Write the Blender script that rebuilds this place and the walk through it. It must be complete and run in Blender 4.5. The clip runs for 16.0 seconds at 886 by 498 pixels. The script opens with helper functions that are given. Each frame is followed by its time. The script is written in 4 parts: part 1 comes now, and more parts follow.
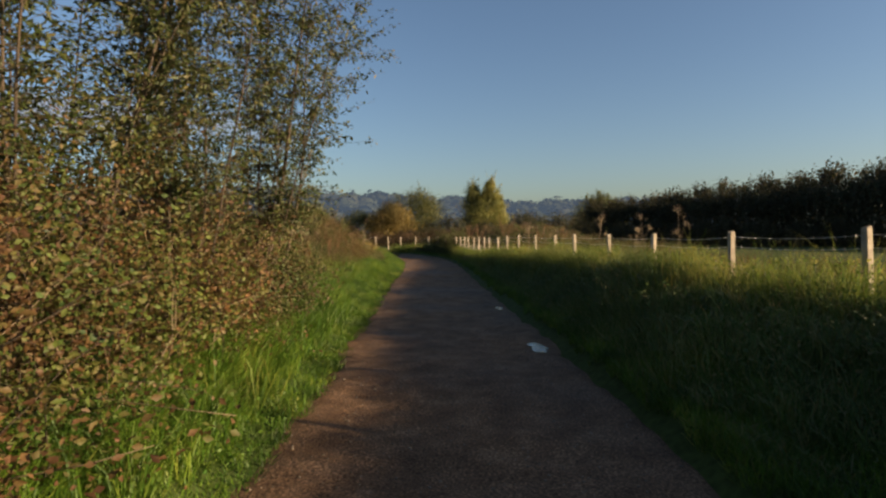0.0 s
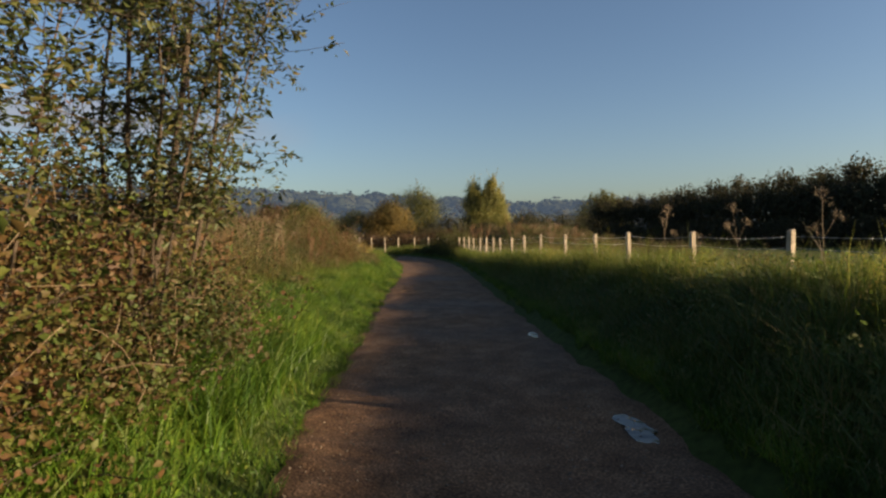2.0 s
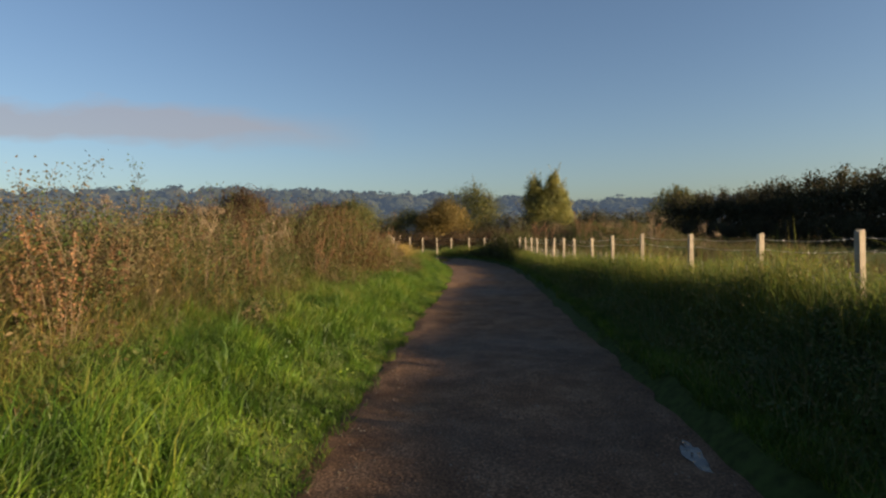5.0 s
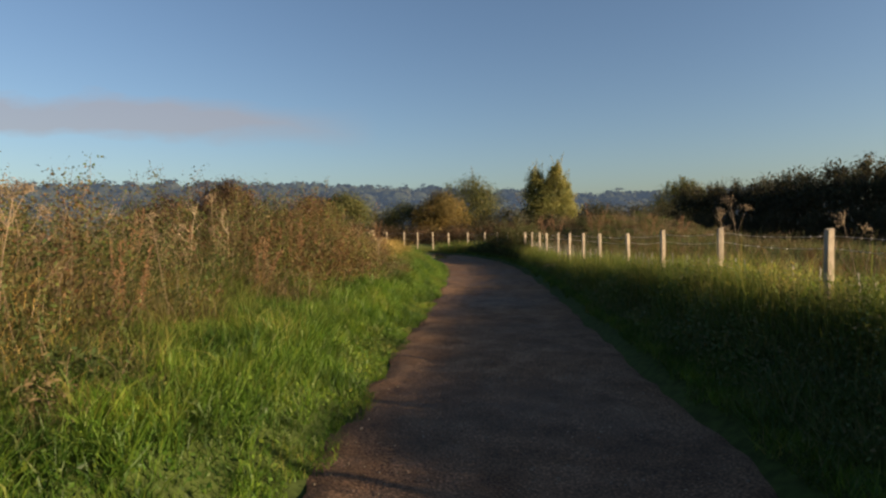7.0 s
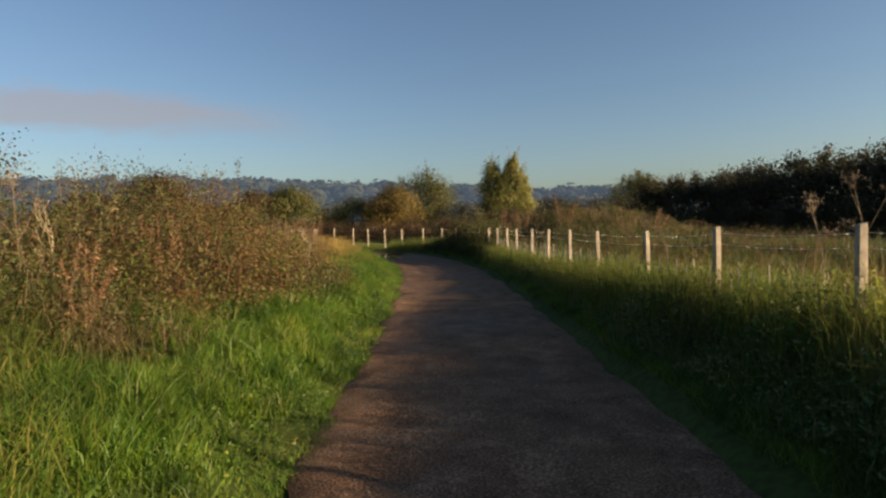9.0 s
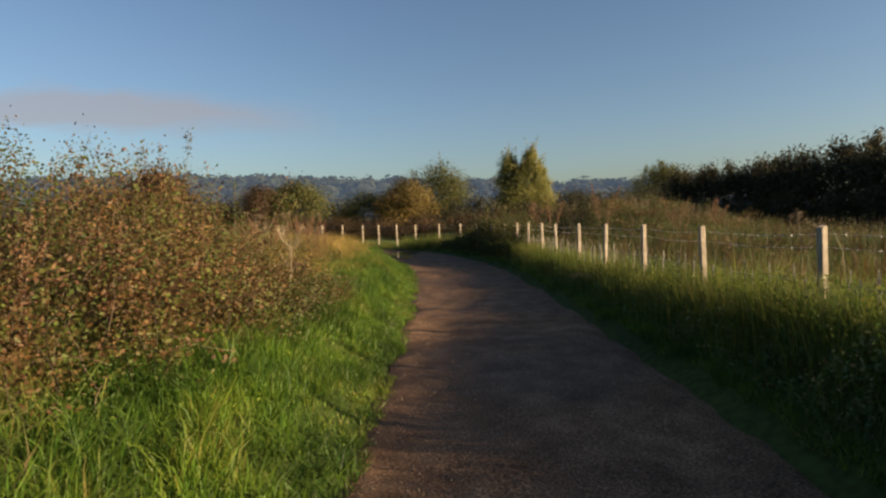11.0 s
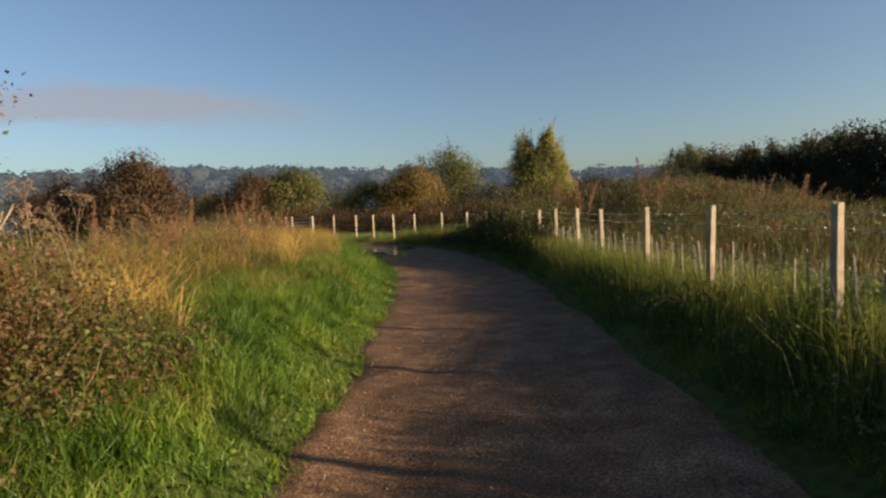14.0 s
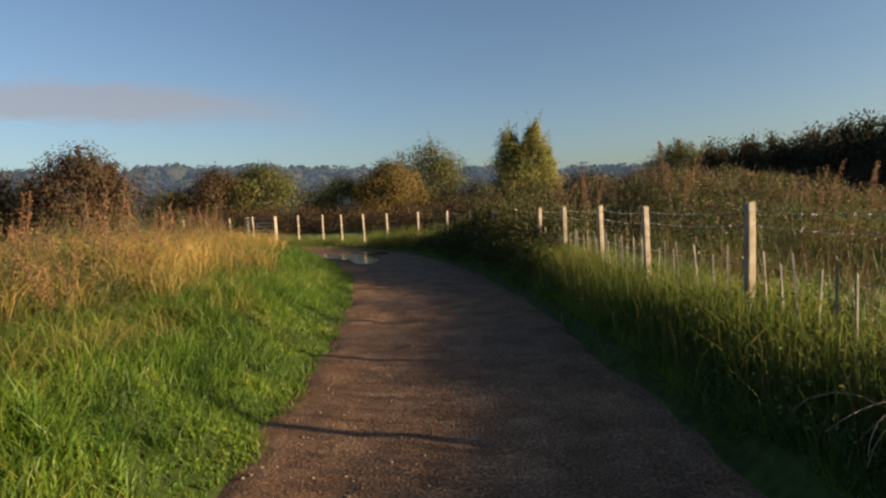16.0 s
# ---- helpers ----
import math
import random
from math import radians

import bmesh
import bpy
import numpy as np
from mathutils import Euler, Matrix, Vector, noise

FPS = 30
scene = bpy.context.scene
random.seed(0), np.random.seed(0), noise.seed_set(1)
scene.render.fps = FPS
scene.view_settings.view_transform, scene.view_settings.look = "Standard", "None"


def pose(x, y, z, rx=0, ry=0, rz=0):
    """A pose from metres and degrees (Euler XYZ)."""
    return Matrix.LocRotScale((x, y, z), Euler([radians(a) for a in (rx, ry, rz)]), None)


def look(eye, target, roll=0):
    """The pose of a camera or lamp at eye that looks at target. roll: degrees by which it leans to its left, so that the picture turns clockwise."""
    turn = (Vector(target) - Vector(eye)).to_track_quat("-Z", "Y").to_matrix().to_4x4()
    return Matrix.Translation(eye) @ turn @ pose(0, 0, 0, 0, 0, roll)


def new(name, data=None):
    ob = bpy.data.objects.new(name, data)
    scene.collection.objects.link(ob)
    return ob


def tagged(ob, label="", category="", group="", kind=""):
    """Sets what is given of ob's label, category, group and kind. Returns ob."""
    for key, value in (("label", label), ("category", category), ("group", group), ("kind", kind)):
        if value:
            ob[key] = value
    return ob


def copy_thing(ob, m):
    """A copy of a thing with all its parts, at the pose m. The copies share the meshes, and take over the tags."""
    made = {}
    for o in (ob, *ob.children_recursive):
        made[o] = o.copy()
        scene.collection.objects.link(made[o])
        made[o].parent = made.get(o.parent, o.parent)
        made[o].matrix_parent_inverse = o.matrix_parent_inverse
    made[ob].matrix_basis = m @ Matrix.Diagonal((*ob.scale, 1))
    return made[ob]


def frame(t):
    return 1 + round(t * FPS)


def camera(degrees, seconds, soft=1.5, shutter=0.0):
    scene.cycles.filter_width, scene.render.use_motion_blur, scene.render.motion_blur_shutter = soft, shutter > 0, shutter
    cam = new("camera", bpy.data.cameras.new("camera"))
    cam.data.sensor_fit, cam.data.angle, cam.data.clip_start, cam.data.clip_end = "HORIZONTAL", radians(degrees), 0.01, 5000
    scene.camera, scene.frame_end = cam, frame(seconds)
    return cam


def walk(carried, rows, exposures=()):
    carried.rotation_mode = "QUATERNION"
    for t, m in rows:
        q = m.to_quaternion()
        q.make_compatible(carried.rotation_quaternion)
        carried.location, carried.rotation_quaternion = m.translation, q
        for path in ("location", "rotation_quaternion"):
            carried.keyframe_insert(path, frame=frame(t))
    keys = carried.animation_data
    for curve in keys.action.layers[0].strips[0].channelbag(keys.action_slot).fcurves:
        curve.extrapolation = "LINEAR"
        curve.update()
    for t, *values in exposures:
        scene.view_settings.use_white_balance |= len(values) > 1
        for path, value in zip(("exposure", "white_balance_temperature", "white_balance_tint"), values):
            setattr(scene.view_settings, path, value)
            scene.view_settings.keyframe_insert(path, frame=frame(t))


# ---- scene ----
# Camera and walk: metres per unit of the path, eye height, degrees of roll to level it
METRES, EYE, LEVEL = 26.5, 1.5, -1.3
cam = camera(74.8, 16.0, soft=2.4, shutter=0.0)
PATH = [
    (0.0, 0, 0, 0, -0.1, -1.7, 2.2), (0.5, -.002, .031, -.001, -1.1, -1.7, 2.3), (1.0, -.005, .063, -.001, -1, -1.7, 2.3),
    (1.5, -.006, .095, -.002, -2.8, -1.5, 2.2), (2.0, -.008, .127, -.002, -0.3, -1.6, 2.3), (2.5, -.006, .158, -.003, 1.7, -1.5, 2.1),
    (3.0, -.007, .189, -.003, 3.4, -1.4, 2.2), (5.5, -.005, .331, -.002, 5.5, -1.6, 2.5), (6.0, -.008, .363, -.003, 5, -1.7, 2.4),
    (6.5, -.01, .394, -.002, 5, -1.7, 2.7), (7.0, -.013, .427, -.002, 5.3, -2.1, 2.6), (7.5, -.016, .457, -.002, 3.9, -2, 2.9),
    (8.0, -.018, .49, -.001, 1.7, -2.4, 2.9), (8.5, -.02, .52, -.001, -1.1, -2.5, 3), (9.0, -.023, .552, -.001, 0.7, -2.7, 3),
    (11.5, -.036, .703, -.002, 2.6, -3.2, 3.8), (12.0, -.035, .734, -.003, 3.6, -3.3, 3.9), (12.5, -.032, .765, -.004, 3.5, -3.4, 4),
    (13.0, -.029, .798, -.005, 4.1, -3.7, 4.2), (13.5, -.026, .831, -.006, 3.5, -3.8, 4.1), (14.0, -.025, .864, -.007, 3.3, -4, 4.1),
    (14.5, -.024, .898, -.007, 2.4, -4, 4.1), (15.0, -.025, .931, -.007, 2.3, -4.1, 4), (15.5, -.025, .964, -.008, 2.7, -4, 4.2),
    (16.0, -.024, .998, -.008, 1.6, -4.2, 4.3),
]
walk(cam, [(t, pose(x * METRES, y * METRES, EYE + z * METRES, 90 + p, r + LEVEL, w)) for t, x, y, z, w, p, r in PATH],
     exposures=[(0.0, 1.33, 7500, 12), (16.0, 1.33, 7500, 12)])

# ---- light: low autumn sun from the fence side, clear sky ----
SUN_EL, SUN_AZ = 14.0, 107.0          # degrees above the horizon; clockwise from the way ahead
sun = new("sun", bpy.data.lights.new("sun", "SUN"))
sun.data.energy, sun.data.angle, sun.data.color = 5.6, radians(1.0), (1.0, 0.80, 0.56)
away = Vector((math.sin(radians(SUN_AZ)) * math.cos(radians(SUN_EL)), math.cos(radians(SUN_AZ)) * math.cos(radians(SUN_EL)), math.sin(radians(SUN_EL))))
sun.matrix_world = look(away * 60, (0, 0, 0))

world = bpy.data.worlds.new("sky")
scene.world = world
world.use_nodes = True
wn, wl = world.node_tree.nodes, world.node_tree.links
wn.clear()


def wmath(op, a, b=None, c=None):
    n = wn.new("ShaderNodeMath")
    n.operation = op
    for i, v in enumerate((a, b, c)):
        if v is None:
            continue
        if isinstance(v, (int, float)):
            n.inputs[i].default_value = v
        else:
            wl.new(v, n.inputs[i])
    return n.outputs[0]


sky = wn.new("ShaderNodeTexSky")
sky.sky_type, sky.sun_disc = "NISHITA", False
sky.sun_elevation, sky.sun_rotation = radians(SUN_EL), radians(SUN_AZ)
sky.air_density, sky.dust_density, sky.ozone_density = 1.0, 1.3, 2.6
clear = wn.new("ShaderNodeBackground")
clear.inputs[1].default_value = 0.056
cool = wn.new("ShaderNodeMix")
cool.data_type, cool.blend_type = "RGBA", "MULTIPLY"
cool.inputs["Factor"].default_value = 1.0
cool.inputs["B"].default_value = (0.885, 0.975, 1.10, 1)
wl.new(sky.outputs[0], cool.inputs["A"])
wl.new(cool.outputs["Result"], clear.inputs[0])
# one thin pinkish-grey cloud low over the hill
cloud = wn.new("ShaderNodeBackground")
cloud.inputs[0].default_value, cloud.inputs[1].default_value = (0.30, 0.295, 0.34, 1), 0.5
way = wn.new("ShaderNodeTexCoord")
sep = wn.new("ShaderNodeSeparateXYZ")
wl.new(way.outputs["Generated"], sep.inputs[0])
ahead = wmath("MAXIMUM", sep.outputs[1], 0.15)
side, up = wmath("DIVIDE", sep.outputs[0], ahead), wmath("DIVIDE", sep.outputs[2], ahead)
puff = wn.new("ShaderNodeTexNoise")
puff.inputs["Scale"].default_value, puff.inputs["Detail"].default_value = 5.0, 5.0
grain_at = wn.new("ShaderNodeCombineXYZ")
wl.new(side, grain_at.inputs[0])
wl.new(wmath("MULTIPLY", up, 3.0), grain_at.inputs[1])
wl.new(grain_at.outputs[0], puff.inputs["Vector"])
off = wmath("ABSOLUTE", wmath("SUBTRACT", wmath("ADD", up, wmath("MULTIPLY", puff.outputs[0], 0.09)), wmath("MULTIPLY_ADD", side, -0.080, 0.203)))
band = wmath("SUBTRACT", 1.0, wmath("MINIMUM", wmath("DIVIDE", off, 0.042), 1.0))
ends = wmath("MULTIPLY", wmath("MINIMUM", wmath("MAXIMUM", wmath("MULTIPLY", wmath("SUBTRACT", -0.2, side), 2.4), 0.0), 1.0),
             wmath("MINIMUM", wmath("MAXIMUM", wmath("ADD", side, 2.2), 0.0), 1.0))
mixer, wout = wn.new("ShaderNodeMixShader"), wn.new("ShaderNodeOutputWorld")
wl.new(wmath("MINIMUM", wmath("MULTIPLY", wmath("MULTIPLY", band, ends), 1.2), 0.6), mixer.inputs[0])
wl.new(clear.outputs[0], mixer.inputs[1])
wl.new(cloud.outputs[0], mixer.inputs[2])
wl.new(mixer.outputs[0], wout.inputs[0])

# ---- materials ----


def material(name):
    m = bpy.data.materials.new(name)
    m.use_nodes = True
    n, l = m.node_tree.nodes, m.node_tree.links
    return m, n, l, n["Principled BSDF"]


def ramp_of(n, stops):
    r = n.new("ShaderNodeValToRGB")
    e = r.color_ramp.elements
    while len(e) < len(stops):
        e.new(0.5)
    for el, (p, c) in zip(e, stops):
        el.position, el.color = p, (*c, 1)
    return r


def noise_of(n, l, scale, detail=4.0, coord="Object"):
    tc, nz = n.new("ShaderNodeTexCoord"), n.new("ShaderNodeTexNoise")
    nz.inputs["Scale"].default_value, nz.inputs["Detail"].default_value = scale, detail
    l.new(tc.outputs[coord], nz.inputs["Vector"])
    return nz


def multiply_of(n, l, a, b, factor=1.0):
    mx = n.new("ShaderNodeMix")
    mx.data_type, mx.blend_type = "RGBA", "MULTIPLY"
    mx.inputs["Factor"].default_value = factor
    l.new(a, mx.inputs["A"])
    l.new(b, mx.inputs["B"])
    return mx.outputs["Result"]


def leaf_material(name, colours, gloss=0.55, through_light=0.35, patch=0.6, low=0.55, spec=0.3, clump=0.0):
    """Leaves or blades: each island its own colour, patches of growth (and painted clump shade in the lush grass) at
    two scales, some light let through.
    """
    m, n, l, b = material(name)
    geo = n.new("ShaderNodeNewGeometry")
    r = ramp_of(n, [(i / max(1, len(colours) - 1), c) for i, c in enumerate(colours)])
    if clump:
        kind, spread, blend = noise_of(n, l, 1.3, 2.0), n.new("ShaderNodeMapRange"), n.new("ShaderNodeMix")
        spread.inputs["From Min"].default_value, spread.inputs["From Max"].default_value = 0.37, 0.69
        l.new(kind.outputs[0], spread.inputs["Value"])
        blend.inputs["Factor"].default_value = clump
        l.new(geo.outputs["Random Per Island"], blend.inputs["A"])
        l.new(spread.outputs["Result"], blend.inputs["B"])
        l.new(blend.outputs["Result"], r.inputs[0])
    else:
        l.new(geo.outputs["Random Per Island"], r.inputs[0])
    big = noise_of(n, l, patch)
    shade = ramp_of(n, [(0.3, (low, low + 0.05, low + 0.05)), (0.7, (1.25, 1.15, 1.0))])
    l.new(big.outputs[0], shade.inputs[0])
    c1 = multiply_of(n, l, r.outputs[0], shade.outputs[0])
    fine = noise_of(n, l, 40.0)
    spots = ramp_of(n, [(0.35, (0.7, 0.65, 0.6)), (0.6, (1.1, 1.1, 1.1))])
    l.new(fine.outputs[0], spots.inputs[0])
    c2 = multiply_of(n, l, c1, spots.outputs[0], 0.7)
    l.new(c2, b.inputs["Base Color"])
    b.inputs["Roughness"].default_value = gloss
    b.inputs["Specular IOR Level"].default_value = spec
    t, mx = n.new("ShaderNodeBsdfTranslucent"), n.new("ShaderNodeMixShader")
    l.new(c2, t.inputs[0])
    mx.inputs[0].default_value = through_light
    l.new(b.outputs[0], mx.inputs[1])
    l.new(t.outputs[0], mx.inputs[2])
    l.new(mx.outputs[0], n["Material Output"].inputs[0])
    return m


def solid_material(name, dark, light, scale, rough=0.85, bump=0.3, fine=60.0, metal=0.0, stretch=None, spec=0.4):
    """A solid surface with stains and grain."""
    m, n, l, b = material(name)
    big, small = noise_of(n, l, scale, 6.0), noise_of(n, l, fine, 6.0)
    if stretch:
        tc, mp = n.new("ShaderNodeTexCoord"), n.new("ShaderNodeMapping")
        mp.inputs["Scale"].default_value = stretch
        l.new(tc.outputs["Object"], mp.inputs[0])
        l.new(mp.outputs[0], small.inputs["Vector"])
    r = ramp_of(n, [(0.3, dark), (0.7, light)])
    l.new(big.outputs[0], r.inputs[0])
    s = ramp_of(n, [(0.3, (0.6, 0.6, 0.6)), (0.65, (1.15, 1.15, 1.15))])
    l.new(small.outputs[0], s.inputs[0])
    l.new(multiply_of(n, l, r.outputs[0], s.outputs[0]), b.inputs["Base Color"])
    b.inputs["Roughness"].default_value, b.inputs["Metallic"].default_value = rough, metal
    b.inputs["Specular IOR Level"].default_value = spec
    bp = n.new("ShaderNodeBump")
    bp.inputs["Strength"].default_value, bp.inputs["Distance"].default_value = bump, 0.02
    l.new(small.outputs[0], bp.inputs["Height"])
    l.new(bp.outputs[0], b.inputs["Normal"])
    return m


# lush grass: low 0.30 darkens the patches to imitate shade between clumps
M_GRASS = leaf_material("lush_grass", [(0.03, 0.09, 0.013), (0.06, 0.145, 0.02), (0.095, 0.19, 0.024), (0.15, 0.225, 0.034), (0.27, 0.23, 0.08)], 0.5, 0.42, 1.9, 0.30, clump=0.35)
M_ROUGH = leaf_material("rough_grass", [(0.05, 0.105, 0.028), (0.08, 0.15, 0.04), (0.105, 0.17, 0.05), (0.15, 0.175, 0.065), (0.24, 0.20, 0.09)], 0.55, 0.35, spec=0.4)
M_STRAW = leaf_material("dry_grass", [(0.15, 0.17, 0.04), (0.31, 0.22, 0.075), (0.46, 0.31, 0.11), (0.22, 0.23, 0.05), (0.38, 0.24, 0.09), (0.52, 0.38, 0.16)], 0.65, 0.4)
M_DOCK = leaf_material("dock_seed", [(0.13, 0.06, 0.035), (0.20, 0.10, 0.055), (0.26, 0.15, 0.08), (0.11, 0.06, 0.03)], 0.7, 0.2)
M_FENCE = leaf_material("seed_grass", [(0.06, 0.12, 0.022), (0.10, 0.16, 0.03), (0.15, 0.19, 0.045), (0.22, 0.21, 0.06), (0.30, 0.25, 0.10)], 0.7, 0.55, clump=0.4)
M_HERB = leaf_material("herb_leaves", [(0.034, 0.066, 0.018), (0.06, 0.10, 0.026), (0.075, 0.095, 0.03), (0.10, 0.095, 0.042), (0.12, 0.094, 0.048), (0.17, 0.13, 0.075), (0.27, 0.215, 0.12)], 0.75, 0.4, clump=0.6)
M_RUST = leaf_material("bramble_leaves", [(0.03, 0.06, 0.015), (0.06, 0.095, 0.02), (0.09, 0.115, 0.027), (0.085, 0.07, 0.024), (0.12, 0.07, 0.03), (0.075, 0.04, 0.024), (0.16, 0.085, 0.04), (0.22, 0.15, 0.065)], 0.6, 0.35, clump=0.5)
M_WILLOW = leaf_material("willow_leaves", [(0.025, 0.042, 0.014), (0.045, 0.068, 0.02), (0.065, 0.08, 0.024), (0.10, 0.085, 0.03)], 0.5, 0.3)
M_DARK = leaf_material("wood_leaves", [(0.022, 0.032, 0.016), (0.038, 0.045, 0.021), (0.055, 0.054, 0.026), (0.075, 0.056, 0.028)], 0.7, 0.4, 0.2)
M_HEDGE = leaf_material("hedge_leaves", [(0.025, 0.045, 0.014), (0.045, 0.065, 0.018), (0.07, 0.08, 0.024), (0.10, 0.07, 0.03)], 0.8, 0.3)
M_GREEN = leaf_material("tree_leaves", [(0.055, 0.075, 0.026), (0.085, 0.105, 0.034), (0.115, 0.125, 0.04), (0.15, 0.13, 0.045)], 0.7, 0.5, 0.25)
M_GOLD = leaf_material("golden_leaves", [(0.11, 0.095, 0.03), (0.17, 0.125, 0.04), (0.22, 0.15, 0.05), (0.10, 0.10, 0.03)], 0.7, 0.5, 0.25)
M_POPLAR = leaf_material("poplar_leaves", [(0.17, 0.20, 0.07), (0.22, 0.24, 0.08), (0.27, 0.265, 0.09), (0.31, 0.27, 0.09)], 0.7, 0.6, 0.25)
M_HAW = leaf_material("hawthorn_leaves", [(0.05, 0.034, 0.022), (0.085, 0.044, 0.027), (0.06, 0.055, 0.022), (0.10, 0.058, 0.032)], 0.7, 0.45, 0.25)
M_BARK = solid_material("bark", (0.035, 0.026, 0.018), (0.09, 0.066, 0.044), 3.0, 0.9, 0.6, 25.0, stretch=(40, 40, 6))
M_STALK = solid_material("dead_stalk", (0.085, 0.06, 0.038), (0.23, 0.17, 0.105), 2.0, 0.8, 0.2, 80.0)
M_BLEACH = solid_material("bleached_stalk", (0.20, 0.155, 0.10), (0.38, 0.31, 0.21), 2.0, 0.8, 0.2, 80.0)
M_POST = solid_material("weathered_post", (0.19, 0.155, 0.115), (0.46, 0.39, 0.30), 4.0, 0.85, 0.5, 20.0, stretch=(60, 60, 5))
M_SLAT = solid_material("grey_stake", (0.13, 0.12, 0.10), (0.28, 0.26, 0.22), 3.0, 0.8, 0.3, 30.0, stretch=(60, 60, 6))
M_WIRE = solid_material("galvanised_wire", (0.22, 0.22, 0.23), (0.45, 0.45, 0.46), 8.0, 0.45, 0.1, 60.0, metal=0.8)
M_PEBBLE = solid_material("path_stone", (0.07, 0.052, 0.037), (0.25, 0.20, 0.15), 5.0, 0.7, 0.2, 50.0)
M_SOIL = solid_material("turf_soil", (0.03, 0.05, 0.012), (0.055, 0.075, 0.02), 0.35, 0.95, 0.5, 12.0, spec=0.1)


def path_material():
    m, n, l, b = material("cinder_path")
    big, mid, small = noise_of(n, l, 0.35, 5.0), noise_of(n, l, 3.0, 6.0), noise_of(n, l, 55.0, 3.0)
    r = ramp_of(n, [(0.3, (0.11, 0.066, 0.04)), (0.52, (0.17, 0.104, 0.063)), (0.75, (0.24, 0.153, 0.096))])
    l.new(mid.outputs[0], r.inputs[0])
    damp = ramp_of(n, [(0.35, (0.62, 0.62, 0.64)), (0.65, (1.1, 1.08, 1.05))])
    l.new(big.outputs[0], damp.inputs[0])
    g = ramp_of(n, [(0.36, (0.45, 0.45, 0.45)), (0.56, (1.05, 1.05, 1.05)), (0.72, (2.0, 1.9, 1.8))])
    l.new(small.outputs[0], g.inputs[0])
    l.new(multiply_of(n, l, multiply_of(n, l, r.outputs[0], damp.outputs[0]), g.outputs[0]), b.inputs["Base Color"])
    rr = ramp_of(n, [(0.35, (0.6, 0.6, 0.6)), (0.65, (0.9, 0.9, 0.9))])
    l.new(big.outputs[0], rr.inputs[0])
    l.new(rr.outputs[0], b.inputs["Roughness"])
    b.inputs["Specular IOR Level"].default_value = 0.08
    bp, bq = n.new("ShaderNodeBump"), n.new("ShaderNodeBump")
    bp.inputs["Strength"].default_value, bp.inputs["Distance"].default_value = 0.7, 0.012
    bq.inputs["Strength"].default_value, bq.inputs["Distance"].default_value = 0.5, 0.03
    l.new(small.outputs[0], bp.inputs["Height"])
    l.new(mid.outputs[0], bq.inputs["Height"])
    l.new(bp.outputs[0], bq.inputs["Normal"])
    l.new(bq.outputs[0], b.inputs["Normal"])
    return m


def water_material():
    m, n, l, b = material("puddle_water")
    b.inputs["Base Color"].default_value = (0.03, 0.026, 0.022, 1)
    b.inputs["Roughness"].default_value, b.inputs["IOR"].default_value = 0.02, 1.333
    b.inputs["Specular IOR Level"].default_value = 0.6
    nz, bp = noise_of(n, l, 6.0, 2.0), n.new("ShaderNodeBump")
    bp.inputs["Strength"].default_value, bp.inputs["Distance"].default_value = 0.6, 0.02
    l.new(nz.outputs[0], bp.inputs["Height"])
    l.new(bp.outputs[0], b.inputs["Normal"])
    return m


def far_material(name, colours, haze_glow):
    """Woods and land half a kilometre off; the blue morning air is put in as a glow."""
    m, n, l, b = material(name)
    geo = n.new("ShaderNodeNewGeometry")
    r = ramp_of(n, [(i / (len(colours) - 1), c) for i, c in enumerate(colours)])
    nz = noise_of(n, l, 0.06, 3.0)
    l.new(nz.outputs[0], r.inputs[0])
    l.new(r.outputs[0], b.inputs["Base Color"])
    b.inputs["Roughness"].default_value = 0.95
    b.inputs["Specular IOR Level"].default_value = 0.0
    # bluish emission imitates the misty air in between; the hill is no lamp
    b.inputs["Emission Color"].default_value = (*haze_glow, 1)
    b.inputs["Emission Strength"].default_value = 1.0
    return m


M_PATH, M_WATER = path_material(), water_material()
# last colour: the glow that imitates misty air over the hill
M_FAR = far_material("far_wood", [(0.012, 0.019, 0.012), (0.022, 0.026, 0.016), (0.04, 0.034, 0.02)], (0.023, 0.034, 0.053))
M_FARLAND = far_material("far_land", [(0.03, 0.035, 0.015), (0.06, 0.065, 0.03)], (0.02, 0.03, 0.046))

# ---- builders ----
rng = np.random.default_rng(11)


def np_mesh(name, v, f, smooth=False):
    v, f = np.asarray(v, dtype=np.float32), np.asarray(f, dtype=np.int32)
    m = bpy.data.meshes.new(name)
    m.vertices.add(len(v))
    m.vertices.foreach_set("co", v.ravel())
    m.loops.add(f.size)
    m.loops.foreach_set("vertex_index", f.ravel())
    m.polygons.add(len(f))
    m.polygons.foreach_set("loop_start", np.arange(0, f.size, f.shape[1], dtype=np.int32))
    m.update(calc_edges=True)
    m.validate()
    if smooth:
        m.polygons.foreach_set("use_smooth", np.ones(len(f), dtype=bool))
    return m


def part(name, mesh, mat, parent=None, label=""):
    ob = new(name, mesh)
    if mat and not mesh.materials:
        mesh.materials.append(mat)
    if parent:
        ob.parent = parent
    return tagged(ob, label) if label else ob


def merge(pieces):
    """Join (verts, faces) arrays with the same corners per face."""
    vs, fs, k = [], [], 0
    for v, f in pieces:
        vs.append(v)
        fs.append(np.asarray(f) + k)
        k += len(v)
    return np.concatenate(vs), np.concatenate(fs)


def unit(a):
    return a / np.maximum(np.linalg.norm(a, axis=1, keepdims=True), 1e-9)


